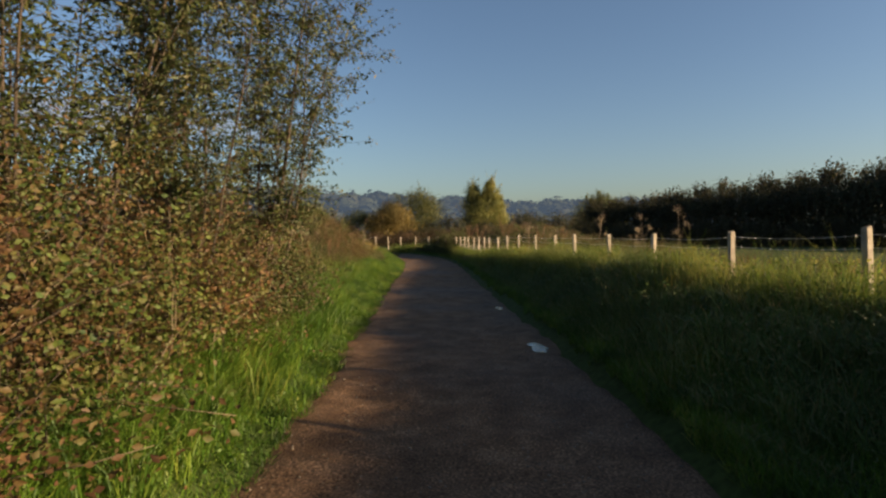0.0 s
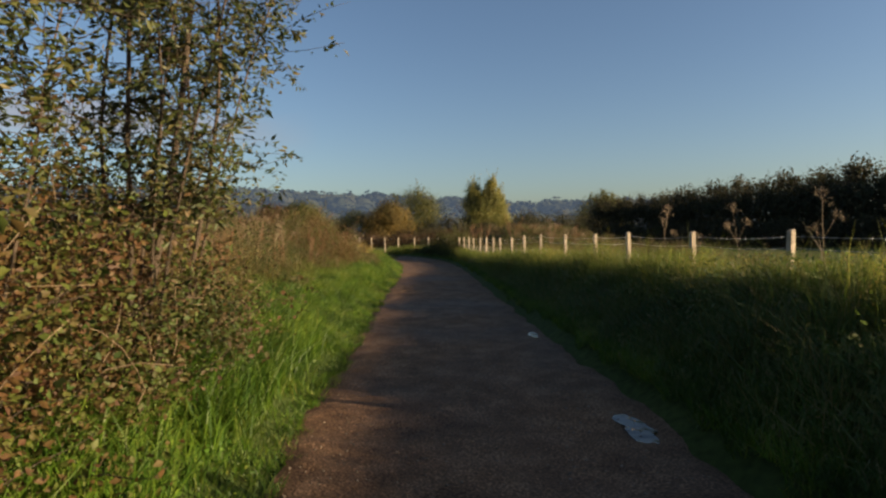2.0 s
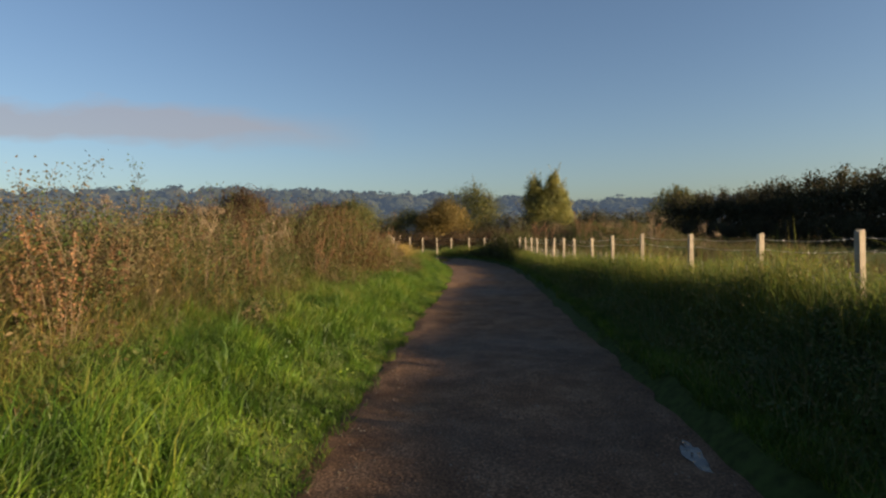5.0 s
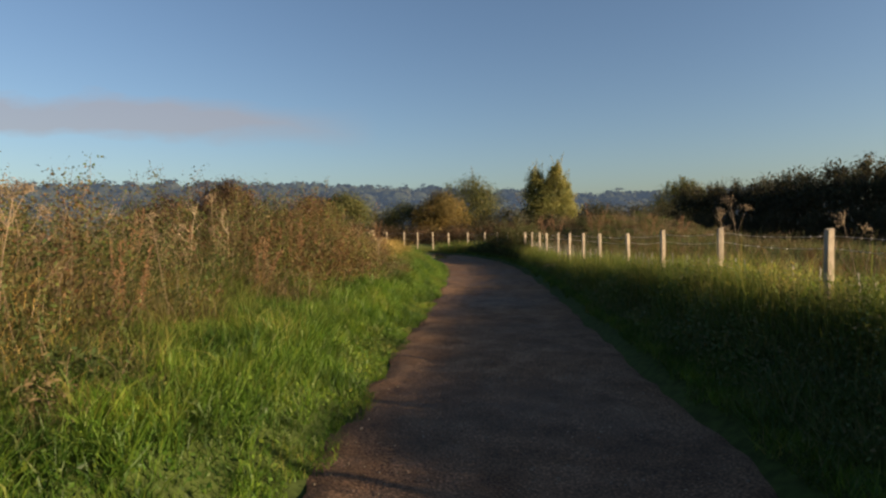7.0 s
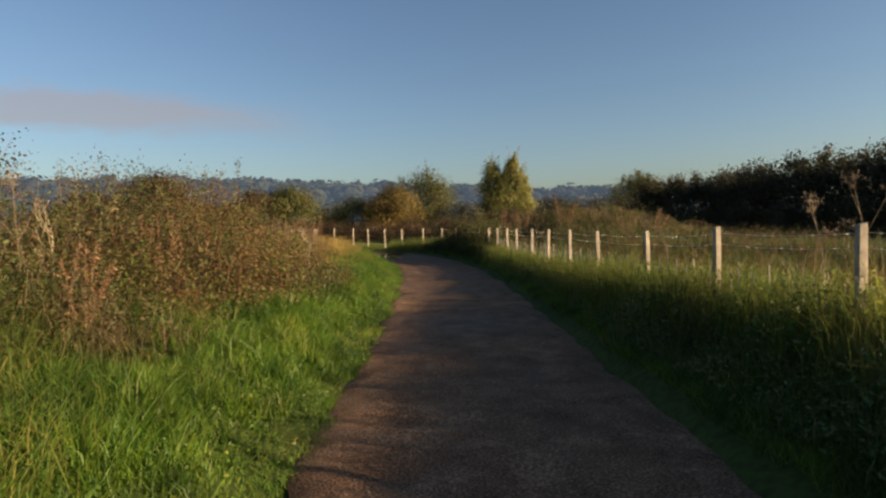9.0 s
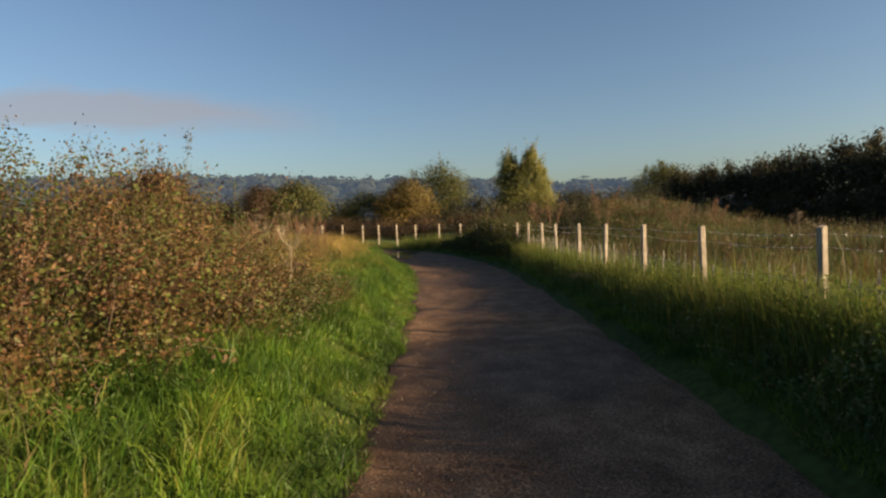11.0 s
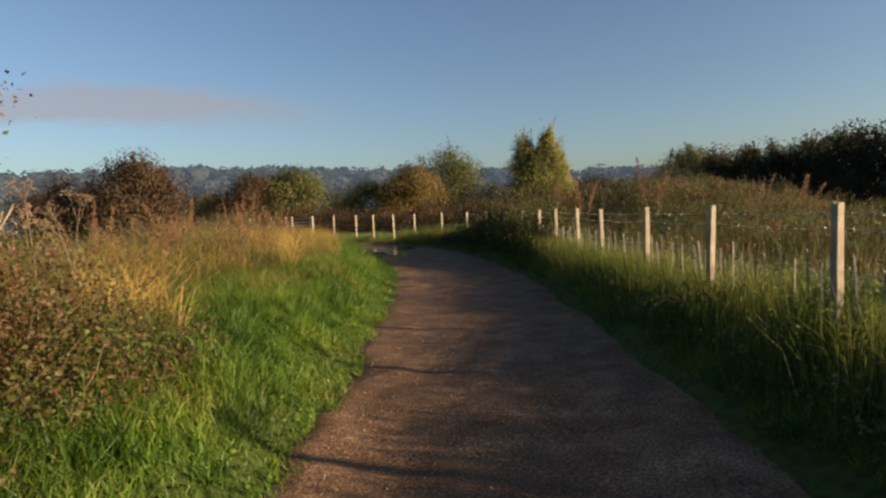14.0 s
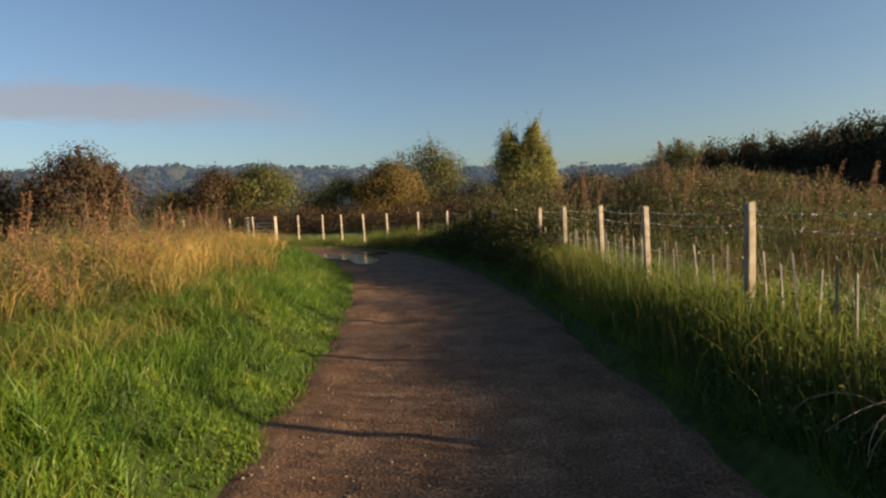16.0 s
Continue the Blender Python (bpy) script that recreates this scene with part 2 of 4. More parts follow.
def blades(P, height, width, lean=0.35):
    """Tapered bent grass blades standing on the points P."""
    n = len(P)
    a, turn = rng.uniform(0, 2 * np.pi, n), rng.uniform(0, 2 * np.pi, n)
    d = np.stack([np.cos(a), np.sin(a), np.zeros(n)], 1)
    w = np.stack([np.cos(turn), np.sin(turn), np.zeros(n)], 1) * (width / 2)[:, None]
    out = (np.minimum(rng.gamma(2.0, 0.5, n), 1.7) * lean * height)[:, None] * d
    zz = np.array([0, 0, 1.0])
    mid = P + out * 0.3 + zz * (height * 0.6)[:, None]
    tip = P + out + zz * (height * rng.uniform(0.75, 1.0, n))[:, None]
    V = np.stack([P - w, P + w, mid - w * 0.8, mid + w * 0.8, tip], 1).reshape(-1, 3)
    k = (np.arange(n) * 5)[:, None, None]
    F = (np.array([[0, 1, 3], [0, 3, 2], [2, 3, 4]])[None] + k).reshape(-1, 3)
    return V, F


def turf(P, tall, width, lean=0.8):
    """Short blades, one folded-over triangle each."""
    n = len(P)
    a, turn = rng.uniform(0, 2 * np.pi, n), rng.uniform(0, 2 * np.pi, n)
    w = np.stack([np.cos(turn), np.sin(turn), np.zeros(n)], 1) * (width / 2)[:, None]
    out = np.stack([np.cos(a), np.sin(a), np.zeros(n)], 1) * (np.minimum(rng.gamma(2.0, 0.5, n), 1.8) * lean * tall)[:, None]
    out[:, 2] = tall
    return np.stack([P - w, P + w, P + out], 1).reshape(-1, 3), np.arange(n * 3).reshape(-1, 3)


def leaves(P, size, slim=0.55, up=0.0, droop=0.0, facing=None):
    """Folded pointed leaves at P: two triangles each."""
    n = len(P)
    d = rng.normal(size=(n, 3))
    d[:, 2] = d[:, 2] * 0.6 + up - droop
    d = unit(d)
    if facing is not None:
        d = unit(np.cross(facing, rng.normal(size=(n, 3))))
        b = unit(np.cross(facing, d))
    else:
        b = unit(np.cross(d, rng.normal(size=(n, 3))))
    nn = np.cross(d, b)
    L = size[:, None]
    q1 = P + d * L * 0.45 + b * L * slim / 2 + nn * L * 0.12
    q2 = P + d * L * 0.45 - b * L * slim / 2 + nn * L * 0.12
    V = np.stack([P, q1, P + d * L, q2], 1).reshape(-1, 3)
    k = (np.arange(n) * 4)[:, None, None]
    F = (np.array([[0, 1, 2], [0, 2, 3]])[None] + k).reshape(-1, 3)
    return V, F


def tube(points, radii, sides=5):
    """A tapered tube along a line, as triangles."""
    pts = np.asarray(points, float)
    tang = unit(np.gradient(pts, axis=0))
    ref = np.array([1.0, 0.13, 0.07]) if abs(tang[0][0]) < 0.8 else np.array([0.1, 1.0, 0.07])
    a = unit(np.cross(tang, ref))
    b = np.cross(tang, a)
    th = np.arange(sides) * 2 * np.pi / sides
    ring = pts[:, None] + (a[:, None] * np.cos(th)[None, :, None] + b[:, None] * np.sin(th)[None, :, None]) * np.asarray(radii)[:, None, None]
    V = ring.reshape(-1, 3)
    F = []
    for i in range(len(pts) - 1):
        for j in range(sides):
            p, q = i * sides + j, i * sides + (j + 1) % sides
            F += [(p, q, q + sides), (p, q + sides, p + sides)]
    e = (len(pts) - 1) * sides
    F += [(e, e + j, e + j + 1) for j in range(1, sides - 1)]
    return V, np.array(F)


def wander(start, direction, length, steps, bend=0.25, lift=0.0):
    """A growing line: start, first direction, length; it bends at random and lifts towards the light."""
    p, d = [np.array(start, float)], np.array(direction, float)
    d /= np.linalg.norm(d)
    for _ in range(steps):
        d = d + rng.normal(size=3) * bend / math.sqrt(steps) + np.array([0, 0, lift / steps])
        d /= np.linalg.norm(d)
        p.append(p[-1] + d * length / steps)
    return np.array(p)


def smooth_step(x):
    x = np.clip(x, 0, 1)
    return x * x * (3 - 2 * x)


WAVES = [(rng.normal(size=2), rng.uniform(0, 6.28)) for _ in range(14)]


def ripple(x, y, scale):
    """Smooth patchy noise between about -1 and 1 over the plan."""
    s = 0
    for (kx, ky), ph in WAVES:
        s = s + np.sin((kx * x + ky * y) / scale * 2.2 + ph)
    return s / 4.0


# ---- plan: the path's middle line bends away to one side past 34 m ----
KNOTS = [(0.35, -14), (0.25, -6), (0.2, 0), (0.12, 7), (-0.12, 14), (-0.3, 20), (-0.45, 26), (-0.7, 31), (-1.15, 36), (-2.2, 41), (-4.0, 46), (-7.2, 51), (-12, 55.5), (-19, 59.5), (-28, 63)]


def spline(knots, step=0.25):
    k = np.array([knots[0], *knots, knots[-1]], float)
    out = []
    for i in range(1, len(k) - 2):
        p0, p1, p2, p3 = k[i - 1:i + 3]
        n = max(2, int(np.linalg.norm(p2 - p1) / step))
        for t in np.arange(n) / n:
            out.append(0.5 * (2 * p1 + (p2 - p0) * t + (2 * p0 - 5 * p1 + 4 * p2 - p3) * t * t + (3 * p1 - p0 - 3 * p2 + p3) * t ** 3))
    return np.array(out + [k[-2]])


MIDDLE = spline(KNOTS)
ALONG = unit(np.gradient(MIDDLE, axis=0))
RIGHT = np.stack([ALONG[:, 1], -ALONG[:, 0]], 1)
RUN = np.concatenate([[0], np.cumsum(np.linalg.norm(np.diff(MIDDLE, axis=0), axis=1))])
RUN0 = RUN[np.argmin(np.abs(MIDDLE[:, 1]))]      # distance along the path, counted from y = 0


def at_path(u, s):
    """Plan position u metres along the path and s metres to its fence side."""
    x = np.interp(u + RUN0, RUN, MIDDLE[:, 0]) + s * np.interp(u + RUN0, RUN, RIGHT[:, 0])
    y = np.interp(u + RUN0, RUN, MIDDLE[:, 1]) + s * np.interp(u + RUN0, RUN, RIGHT[:, 1])
    return x, y


def aside(x, y):
    """Signed distance from the path's middle, positive on the fence side."""
    x, y = np.asarray(x, float), np.asarray(y, float)
    px, py = x.ravel(), y.ravel()
    best, sign = np.full(px.shape, 1e9), np.zeros(px.shape)
    for i in range(0, len(MIDDLE), 2):
        dx, dy = px - MIDDLE[i, 0], py - MIDDLE[i, 1]
        d = dx * dx + dy * dy
        m = d < best
        best[m] = d[m]
        sign[m] = (dx * RIGHT[i, 0] + dy * RIGHT[i, 1])[m]
    return (np.sqrt(best) * np.where(sign < 0, -1, 1)).reshape(x.shape)


def slope(y):
    return -0.0075 * np.clip(y, 0, 30)


def height(x, y, s=None):
    """Height of the ground."""
    x, y = np.asarray(x, float), np.asarray(y, float)
    s = aside(x, y) if s is None else s
    near = np.exp(-(np.maximum(np.abs(s) - 12, 0) / 15) ** 2)
    left = 0.42 * smooth_step((-s - 1.42) / 1.1) + 0.18 * smooth_step((-s - 2.6) / 2.2)
    fx = np.interp(y, [0, 7.16, 19.1, 31.2, 36.4, 43.0, 50.7], [4.2, 3.59, 2.53, 1.70, 1.14, 0.25, -4.5])
    rightb = (0.13 * smooth_step((s - 1.44) / 0.14) + 0.55 * smooth_step((s - 1.75) / 1.6)) * (1 - 0.75 * smooth_step((y - 44) / 4)) - 0.30 * smooth_step((x - fx - 0.12) / 1.1) * (y < 52)
    hollow = -0.6 * smooth_step((x - fx - 0.6) / 2.2) * (1 - smooth_step((x - fx - 9) / 7)) * (1 - smooth_step((y - 33) / 6))
    lumps = (0.05 * ripple(x, y, 1.6) + 0.05 * ripple(x + 7, y, 0.6) * smooth_step((s - 1.9) / 0.6) * (s < 6)) * smooth_step((np.abs(s) - 1.5) / 0.8)
    mound = 1.25 * np.exp(-(((x - 6.0) / 5.0) ** 2 + ((y - 44.5) / 5.2) ** 2) ** 1.5) * smooth_step((s - 2.4) / 2.5)
    return slope(y) + (left + rightb) * near + hollow + lumps + mound - 0.12 * (1 - smooth_step((np.abs(s) - 1.18) / 0.32))


def on_ground(x, y, s=None):
    return np.stack([x, y, height(x, y, s)], 1)


# ---- ground, path, water ----


def graded(lo, hi, step, far):
    out = list(np.arange(lo, hi + step / 2, step))
    d, a, b = step, lo, hi
    while b < far:
        d *= 1.35
        a, b = a - d, b + d
        out = [a] + out + [b]
    return np.array(out)


def build_ground():
    gx, gy = graded(-9, 13, 0.25, 2500), graded(-5, 58, 0.3, 2500)
    X, Y = np.meshgrid(gx, gy)
    Z = height(X, Y)
    v = np.stack([X, Y, Z], 2).reshape(-1, 3)
    i = np.arange(len(gy) - 1)[:, None] * len(gx) + np.arange(len(gx) - 1)[None]
    f = np.stack([i, i + 1, i + 1 + len(gx), i + len(gx)], 2).reshape(-1, 4)
    tagged(part("ground", np_mesh("ground", v, f, True), M_SOIL), "dark turf and soil under rough grass", "ground", kind="structure")


# hollows that hold water: along, aside, length, width, depth
DIPS = [(7.75, 1.17, 0.40, 0.15, 0.046), (12.0, 1.22, 0.35, 0.07, 0.035), (46.3, -0.45, 2.6, 0.85, 0.07), (47.6, 0.75, 1.4, 0.45, 0.05)]


def build_path():
    us, ss = np.arange(-12, 66, 0.1), np.linspace(-1, 1, 37)
    U, S = np.meshgrid(us, ss, indexing="ij")
    half = 1.46 + 0.06 * np.sin(us * 1.7) + 0.05 * np.sin(us * 4.1 + 1) + 0.03 * np.sin(us * 9.3)
    SS = S * half[:, None]
    X, Y = at_path(U, SS)
    rut = -0.018 * (np.exp(-((np.abs(SS) - 0.75) / 0.28) ** 2))
    Z = slope(Y) + rut + 0.010 * ripple(X, Y, 0.7) + 0.006 * ripple(X + 9, Y, 0.22) - 0.06 * np.clip(np.abs(S) - 0.9, 0, 1) * 4
    for du, ds, lu, ls, deep in DIPS:
        Z = Z - deep * np.exp(-((((U - du) / lu) ** 2 + ((SS - ds) / ls) ** 2) * np.clip(1 + 0.4 * ripple(X, Y, 0.22), 0.3, 2)) ** 1.5)
    v = np.stack([X, Y, Z], 2).reshape(-1, 3)
    n = len(ss)
    i = np.arange(len(us) - 1)[:, None] * n + np.arange(n - 1)[None]
    f = np.stack([i, i + 1, i + 1 + n, i + n], 2).reshape(-1, 4)
    tagged(part("path", np_mesh("path", v, f, True), M_PATH), "brown cinder and gravel footpath, damp and worn", "path", kind="structure")
    # loose stones
    n = 9000
    u, s = rng.uniform(1, 38, n), rng.uniform(-1.35, 1.35, n)
    x, y = at_path(u, s)
    r = np.minimum(rng.gamma(1.6, 0.0032, n) + 0.002, 0.015)
    base = np.array([[1, 0, 0], [0, 1, 0], [-1, 0, 0], [0, -1, 0], [0, 0, 0.7], [0, 0, -0.6]], float)
    tri = np.array([[0, 1, 4], [1, 2, 4], [2, 3, 4], [3, 0, 4], [1, 0, 5], [2, 1, 5], [3, 2, 5], [0, 3, 5]])
    a = rng.uniform(0, 6.28, n)
    jig = base[None] * rng.uniform(0.6, 1.3, (n, 6, 1))
    vx = jig[..., 0] * np.cos(a)[:, None] - jig[..., 1] * np.sin(a)[:, None]
    vy = jig[..., 0] * np.sin(a)[:, None] + jig[..., 1] * np.cos(a)[:, None]
    zz = slope(y) + 0.010 * ripple(x, y, 0.7) + 0.006 * ripple(x + 9, y, 0.22) - 0.018 * np.exp(-((np.abs(s) - 0.75) / 0.28) ** 2)
    v = np.stack([vx * r[:, None] + x[:, None], vy * r[:, None] + y[:, None], jig[..., 2] * r[:, None] + zz[:, None] + 0.001], 2).reshape(-1, 3)
    f = (tri[None] + (np.arange(n) * 6)[:, None, None]).reshape(-1, 3)
    tagged(part("path_stones", np_mesh("path_stones", v, f), M_PEBBLE), "small loose grey-brown stones on the path", "gravel", kind="stuff")


def build_water(name, dip, label):
    """A still sheet in a hollow of the path; the path's own surface makes its shore."""
    du, ds, lu, ls, deep = dip
    th = np.linspace(0, 2 * np.pi, 64, endpoint=False)
    rag = 0.86 * (1 + 0.22 * np.sin(2 * th + du) + 0.16 * np.sin(3 * th + 2 * du) + 0.10 * np.sin(7 * th + du) + 0.06 * np.sin(11 * th))
    x, y = at_path(du + rag * lu * np.cos(th), ds + rag * ls * np.sin(th))
    z = float(slope(np.array([y.mean()]))[0]) - 0.022
    bm = bmesh.new()
    bm.faces.new([bm.verts.new((p, q, z)) for p, q in zip(x, y)])
    bmesh.ops.triangulate(bm, faces=bm.faces[:])
    m = bpy.data.meshes.new(name)
    bm.to_mesh(m)
    bm.free()
    tagged(part(name, m, M_WATER), label, "puddle", kind="structure")


build_ground()
build_path()
build_water("water_1", DIPS[0], "shallow puddle at the path's edge reflecting the sky")
build_water("water_2", DIPS[1], "thin wet puddle at the path's edge")
build_water("water_3", DIPS[2], "wide rain puddle in the bend reflecting the sky")
build_water("water_4", DIPS[3], "dark muddy puddle in the bend of the path")

# ---- fence ----
FENCE = [(4.35, -2.0), (4.05, 2.0), (3.59, 7.16), (3.24, 11.28), (2.95, 15.2), (2.53, 19.09), (2.22, 23.09), (2.06, 25.2), (2.0, 27.36), (1.85, 29.34), (1.70, 31.24), (1.50, 33.2), (1.35, 34.73), (1.17, 36.5), (0.92, 37.9), (0.25, 42.0), (-1.3, 46.4), (-3.35, 49.05), (-4.52, 50.73), (-5.6, 52.0), (-6.93, 53.94), (-8.86, 55.73), (-13.5, 59.3), (-19, 62.3)]


def post_mesh(seed):
    """A square sawn post with worn corners, a slightly slanted and chipped top."""
    r0 = random.Random(seed)
    bm = bmesh.new()
    rings = []
    w, c = 0.034, 0.008
    outline = [(-w + c, -w), (w - c, -w), (w, -w + c), (w, w - c), (w - c, w), (-w + c, w), (-w, w - c), (-w, -w + c)]
    for z, k in ((-0.3, 1.0), (0.0, 1.0), (0.3, 0.99), (0.6, 0.98), (0.85, 0.97), (1.02, 0.96), (1.05, 0.86)):
        ring = []
        for px, py in outline:
            q = k * r0.uniform(0.965, 1.03)
            ring.append(bm.verts.new((px * q + 0.008 * math.sin(z * 2.5 + seed), py * q, z + (0.16 * px + r0.uniform(-0.004, 0.004) if z > 1 else 0))))
        rings.append(ring)
    for lo, hi in zip(rings, rings[1:]):
        for j in range(8):
            bm.faces.new((lo[j], lo[(j + 1) % 8], hi[(j + 1) % 8], hi[j]))
    bm.faces.new(rings[-1])
    bm.faces.new(rings[0][::-1])
    m = bpy.data.meshes.new("post")
    bm.to_mesh(m)
    bm.free()
    return m


def stake_mesh(seed):
    """A thin split stake, flat-sided with a chipped top."""
    r0 = random.Random(seed)
    h, w, d = 0.62 + r0.uniform(-0.06, 0.06), 0.0075, 0.006
    v = [(-w, -d, -0.25), (w, -d, -0.25), (w, d, -0.25), (-w, d, -0.25), (-w, -d, h), (w, -d, h - 0.02), (w * 0.8, d, h - 0.015), (-w * 0.8, d, h + 0.01)]
    f = [(0, 1, 5, 4), (1, 2, 6, 5), (2, 3, 7, 6), (3, 0, 4, 7), (4, 5, 6, 7), (3, 2, 1, 0)]
    m = bpy.data.meshes.new("slat")
    m.from_pydata(v, [], f)
    return m


def build_fence():
    line = spline(FENCE, 0.05)
    run = np.concatenate([[0], np.cumsum(np.linalg.norm(np.diff(line, axis=0), axis=1))])
    fence = tagged(new("fence"), "weathered wooden post fence with barbed wire and thin stakes", "fence")
    posts, slats = [post_mesh(i) for i in range(5)], [stake_mesh(i) for i in range(4)]
    for m in posts:
        m.materials.append(M_POST)
    for m in slats:
        m.materials.append(M_SLAT)
    r0, tops, k = random.Random(5), [], 0
    row = [1.1, 3.1, 5.1, 7.16, 9.33, 11.28, 13.5, 15.2, 17.05, 19.08, 21.16, 23.04, 25.17, 27.36, 29.34, 31.24, 33.2, 34.73, 36.5, 37.9]
    spots = [float(np.interp(y, line[:, 1], run)) for y in row]
    spots += list(np.arange(spots[-1] + 2.0, run[-1], 2.1))
    for q in spots:
        x, y = np.interp(q, run, line[:, 0]), np.interp(q, run, line[:, 1])
        top = np.interp(y, [0, 7, 15, 19, 23, 27, 31, 36, 50, 53, 56, 62], [1.49, 1.46, 1.38, 1.35, 1.27, 1.22, 1.18, 1.16, 1.13, 1.15, 1.22, 1.3]) + r0.uniform(-0.02, 0.02)
        p = part("post", posts[k % 5], None, fence)
        p.matrix_basis = pose(x, y, top - 1.05, r0.gauss(0, 0.6), r0.gauss(0, 0.6), 6 + r0.gauss(0, 5) + (35 if y > 40 else 0))
        tops.append((x, y, top, q))
        k += 1
    n = 0
    for (x0, y0, t0, q0), (x1, y1, t1, q1) in zip(tops, tops[1:]):
        if y0 > 41 or y0 < 5:
            continue
        for j in range(1, 10):
            a = j / 10 + r0.uniform(-0.02, 0.02)
            p = part("slat", slats[n % 4], None, fence)
            g = (t0 + (t1 - t0) * a) - 0.42 - 0.62
            p.matrix_basis = pose(x0 + (x1 - x0) * a + 0.03, y0 + (y1 - y0) * a, g, r0.gauss(0, 2.5), r0.gauss(0, 2.5), r0.uniform(-30, 30))
            n += 1
    for drop, barbed in ((0.07, True), (0.19, True), (0.5, False)):
        pieces = []
        for (x0, y0, t0, q0), (x1, y1, t1, q1) in zip(tops, tops[1:]):
            a = np.linspace(0, 1, 7)
            pts = np.stack([x0 + (x1 - x0) * a + 0.05, y0 + (y1 - y0) * a, t0 + (t1 - t0) * a - drop - 0.03 * np.sin(a * np.pi)], 1)
            pieces.append(tube(pts, np.full(7, 0.0022), 4))
            if barbed and y0 < 45:
                for b in np.arange(0.04, 1, 0.065):
                    c = np.array([np.interp(b, a, pts[:, i]) for i in range(3)])
                    for _ in range(2):
                        d = unit(rng.normal(size=(1, 3)))[0] * 0.017
                        pieces.append(tube(np.array([c - d, c + d]), np.array([0.0022, 0.0014]), 3))
        v, f = merge(pieces)
        part("wire", np_mesh("wire", v, f), M_WIRE, fence, "rusting barbed wire strand" if barbed else "")


build_fence()


def build_gate():
    """A small five-bar field gate beyond the bend."""
    gate = tagged(new("field_gate"), "small weathered wooden field gate at the far fence", "gate")

    def bar(name, x0, z0, x1, z1, w, d):
        u = Vector((x1 - x0, 0, z1 - z0))
        n = Vector((-u.z, 0, u.x)).normalized() * w / 2
        e = 0.12 * w
        bm = bmesh.new()
        c = [Vector((x0, 0, z0)) - n, Vector((x1, 0, z1)) - n, Vector((x1, 0, z1)) + n, Vector((x0, 0, z0)) + n]
        front = [bm.verts.new(p + Vector((0, -d / 2, 0))) for p in c]
        back = [bm.verts.new(p + Vector((0, d / 2, 0))) for p in c]
        bm.faces.new(front)
        bm.faces.new(back[::-1])
        for i in range(4):
            bm.faces.new((front[i], back[i], back[(i + 1) % 4], front[(i + 1) % 4]))
        bmesh.ops.recalc_face_normals(bm, faces=bm.faces[:])
        bmesh.ops.bevel(bm, geom=bm.edges[:], offset=e, segments=1, affect="EDGES")
        m = bpy.data.meshes.new(name)
        bm.to_mesh(m)
        bm.free()
        part(name, m, M_POST, gate)

    for z in (0.25, 0.45, 0.65, 0.85, 1.08):
        bar("rail", 0.0, z, 2.3, z, 0.08, 0.03)
    bar("stile", 0.04, 0.15, 0.04, 1.2, 0.09, 0.06)
    bar("stile", 2.26, 0.15, 2.26, 1.15, 0.08, 0.06)
    bar("brace", 0.1, 1.05, 2.2, 0.27, 0.07, 0.025)
    bar("gate_post", -0.12, -0.3, -0.12, 1.2, 0.13, 0.13)
    bar("gate_post", 2.45, -0.3, 2.45, 1.2, 0.13, 0.13)
    gate.matrix_basis = pose(-12.9, 59.6, float(height(np.array([-12.9]), np.array([59.6]))[0]) + 0.05, 0, 0, -33)


build_gate()

# ---- grass and herbs along the path ----


def scatter(n, u0, u1, s0, s1, bias=1.0):
    u = u0 + (u1 - u0) * rng.uniform(0, 1, n) ** bias
    s = rng.uniform(s0, s1, n)
    return u, s


def stuff(name, pieces, mat, label, category):
    v, f = merge(pieces)
    return tagged(part(name, np_mesh(name, v, f), mat), label, category, kind="stuff")


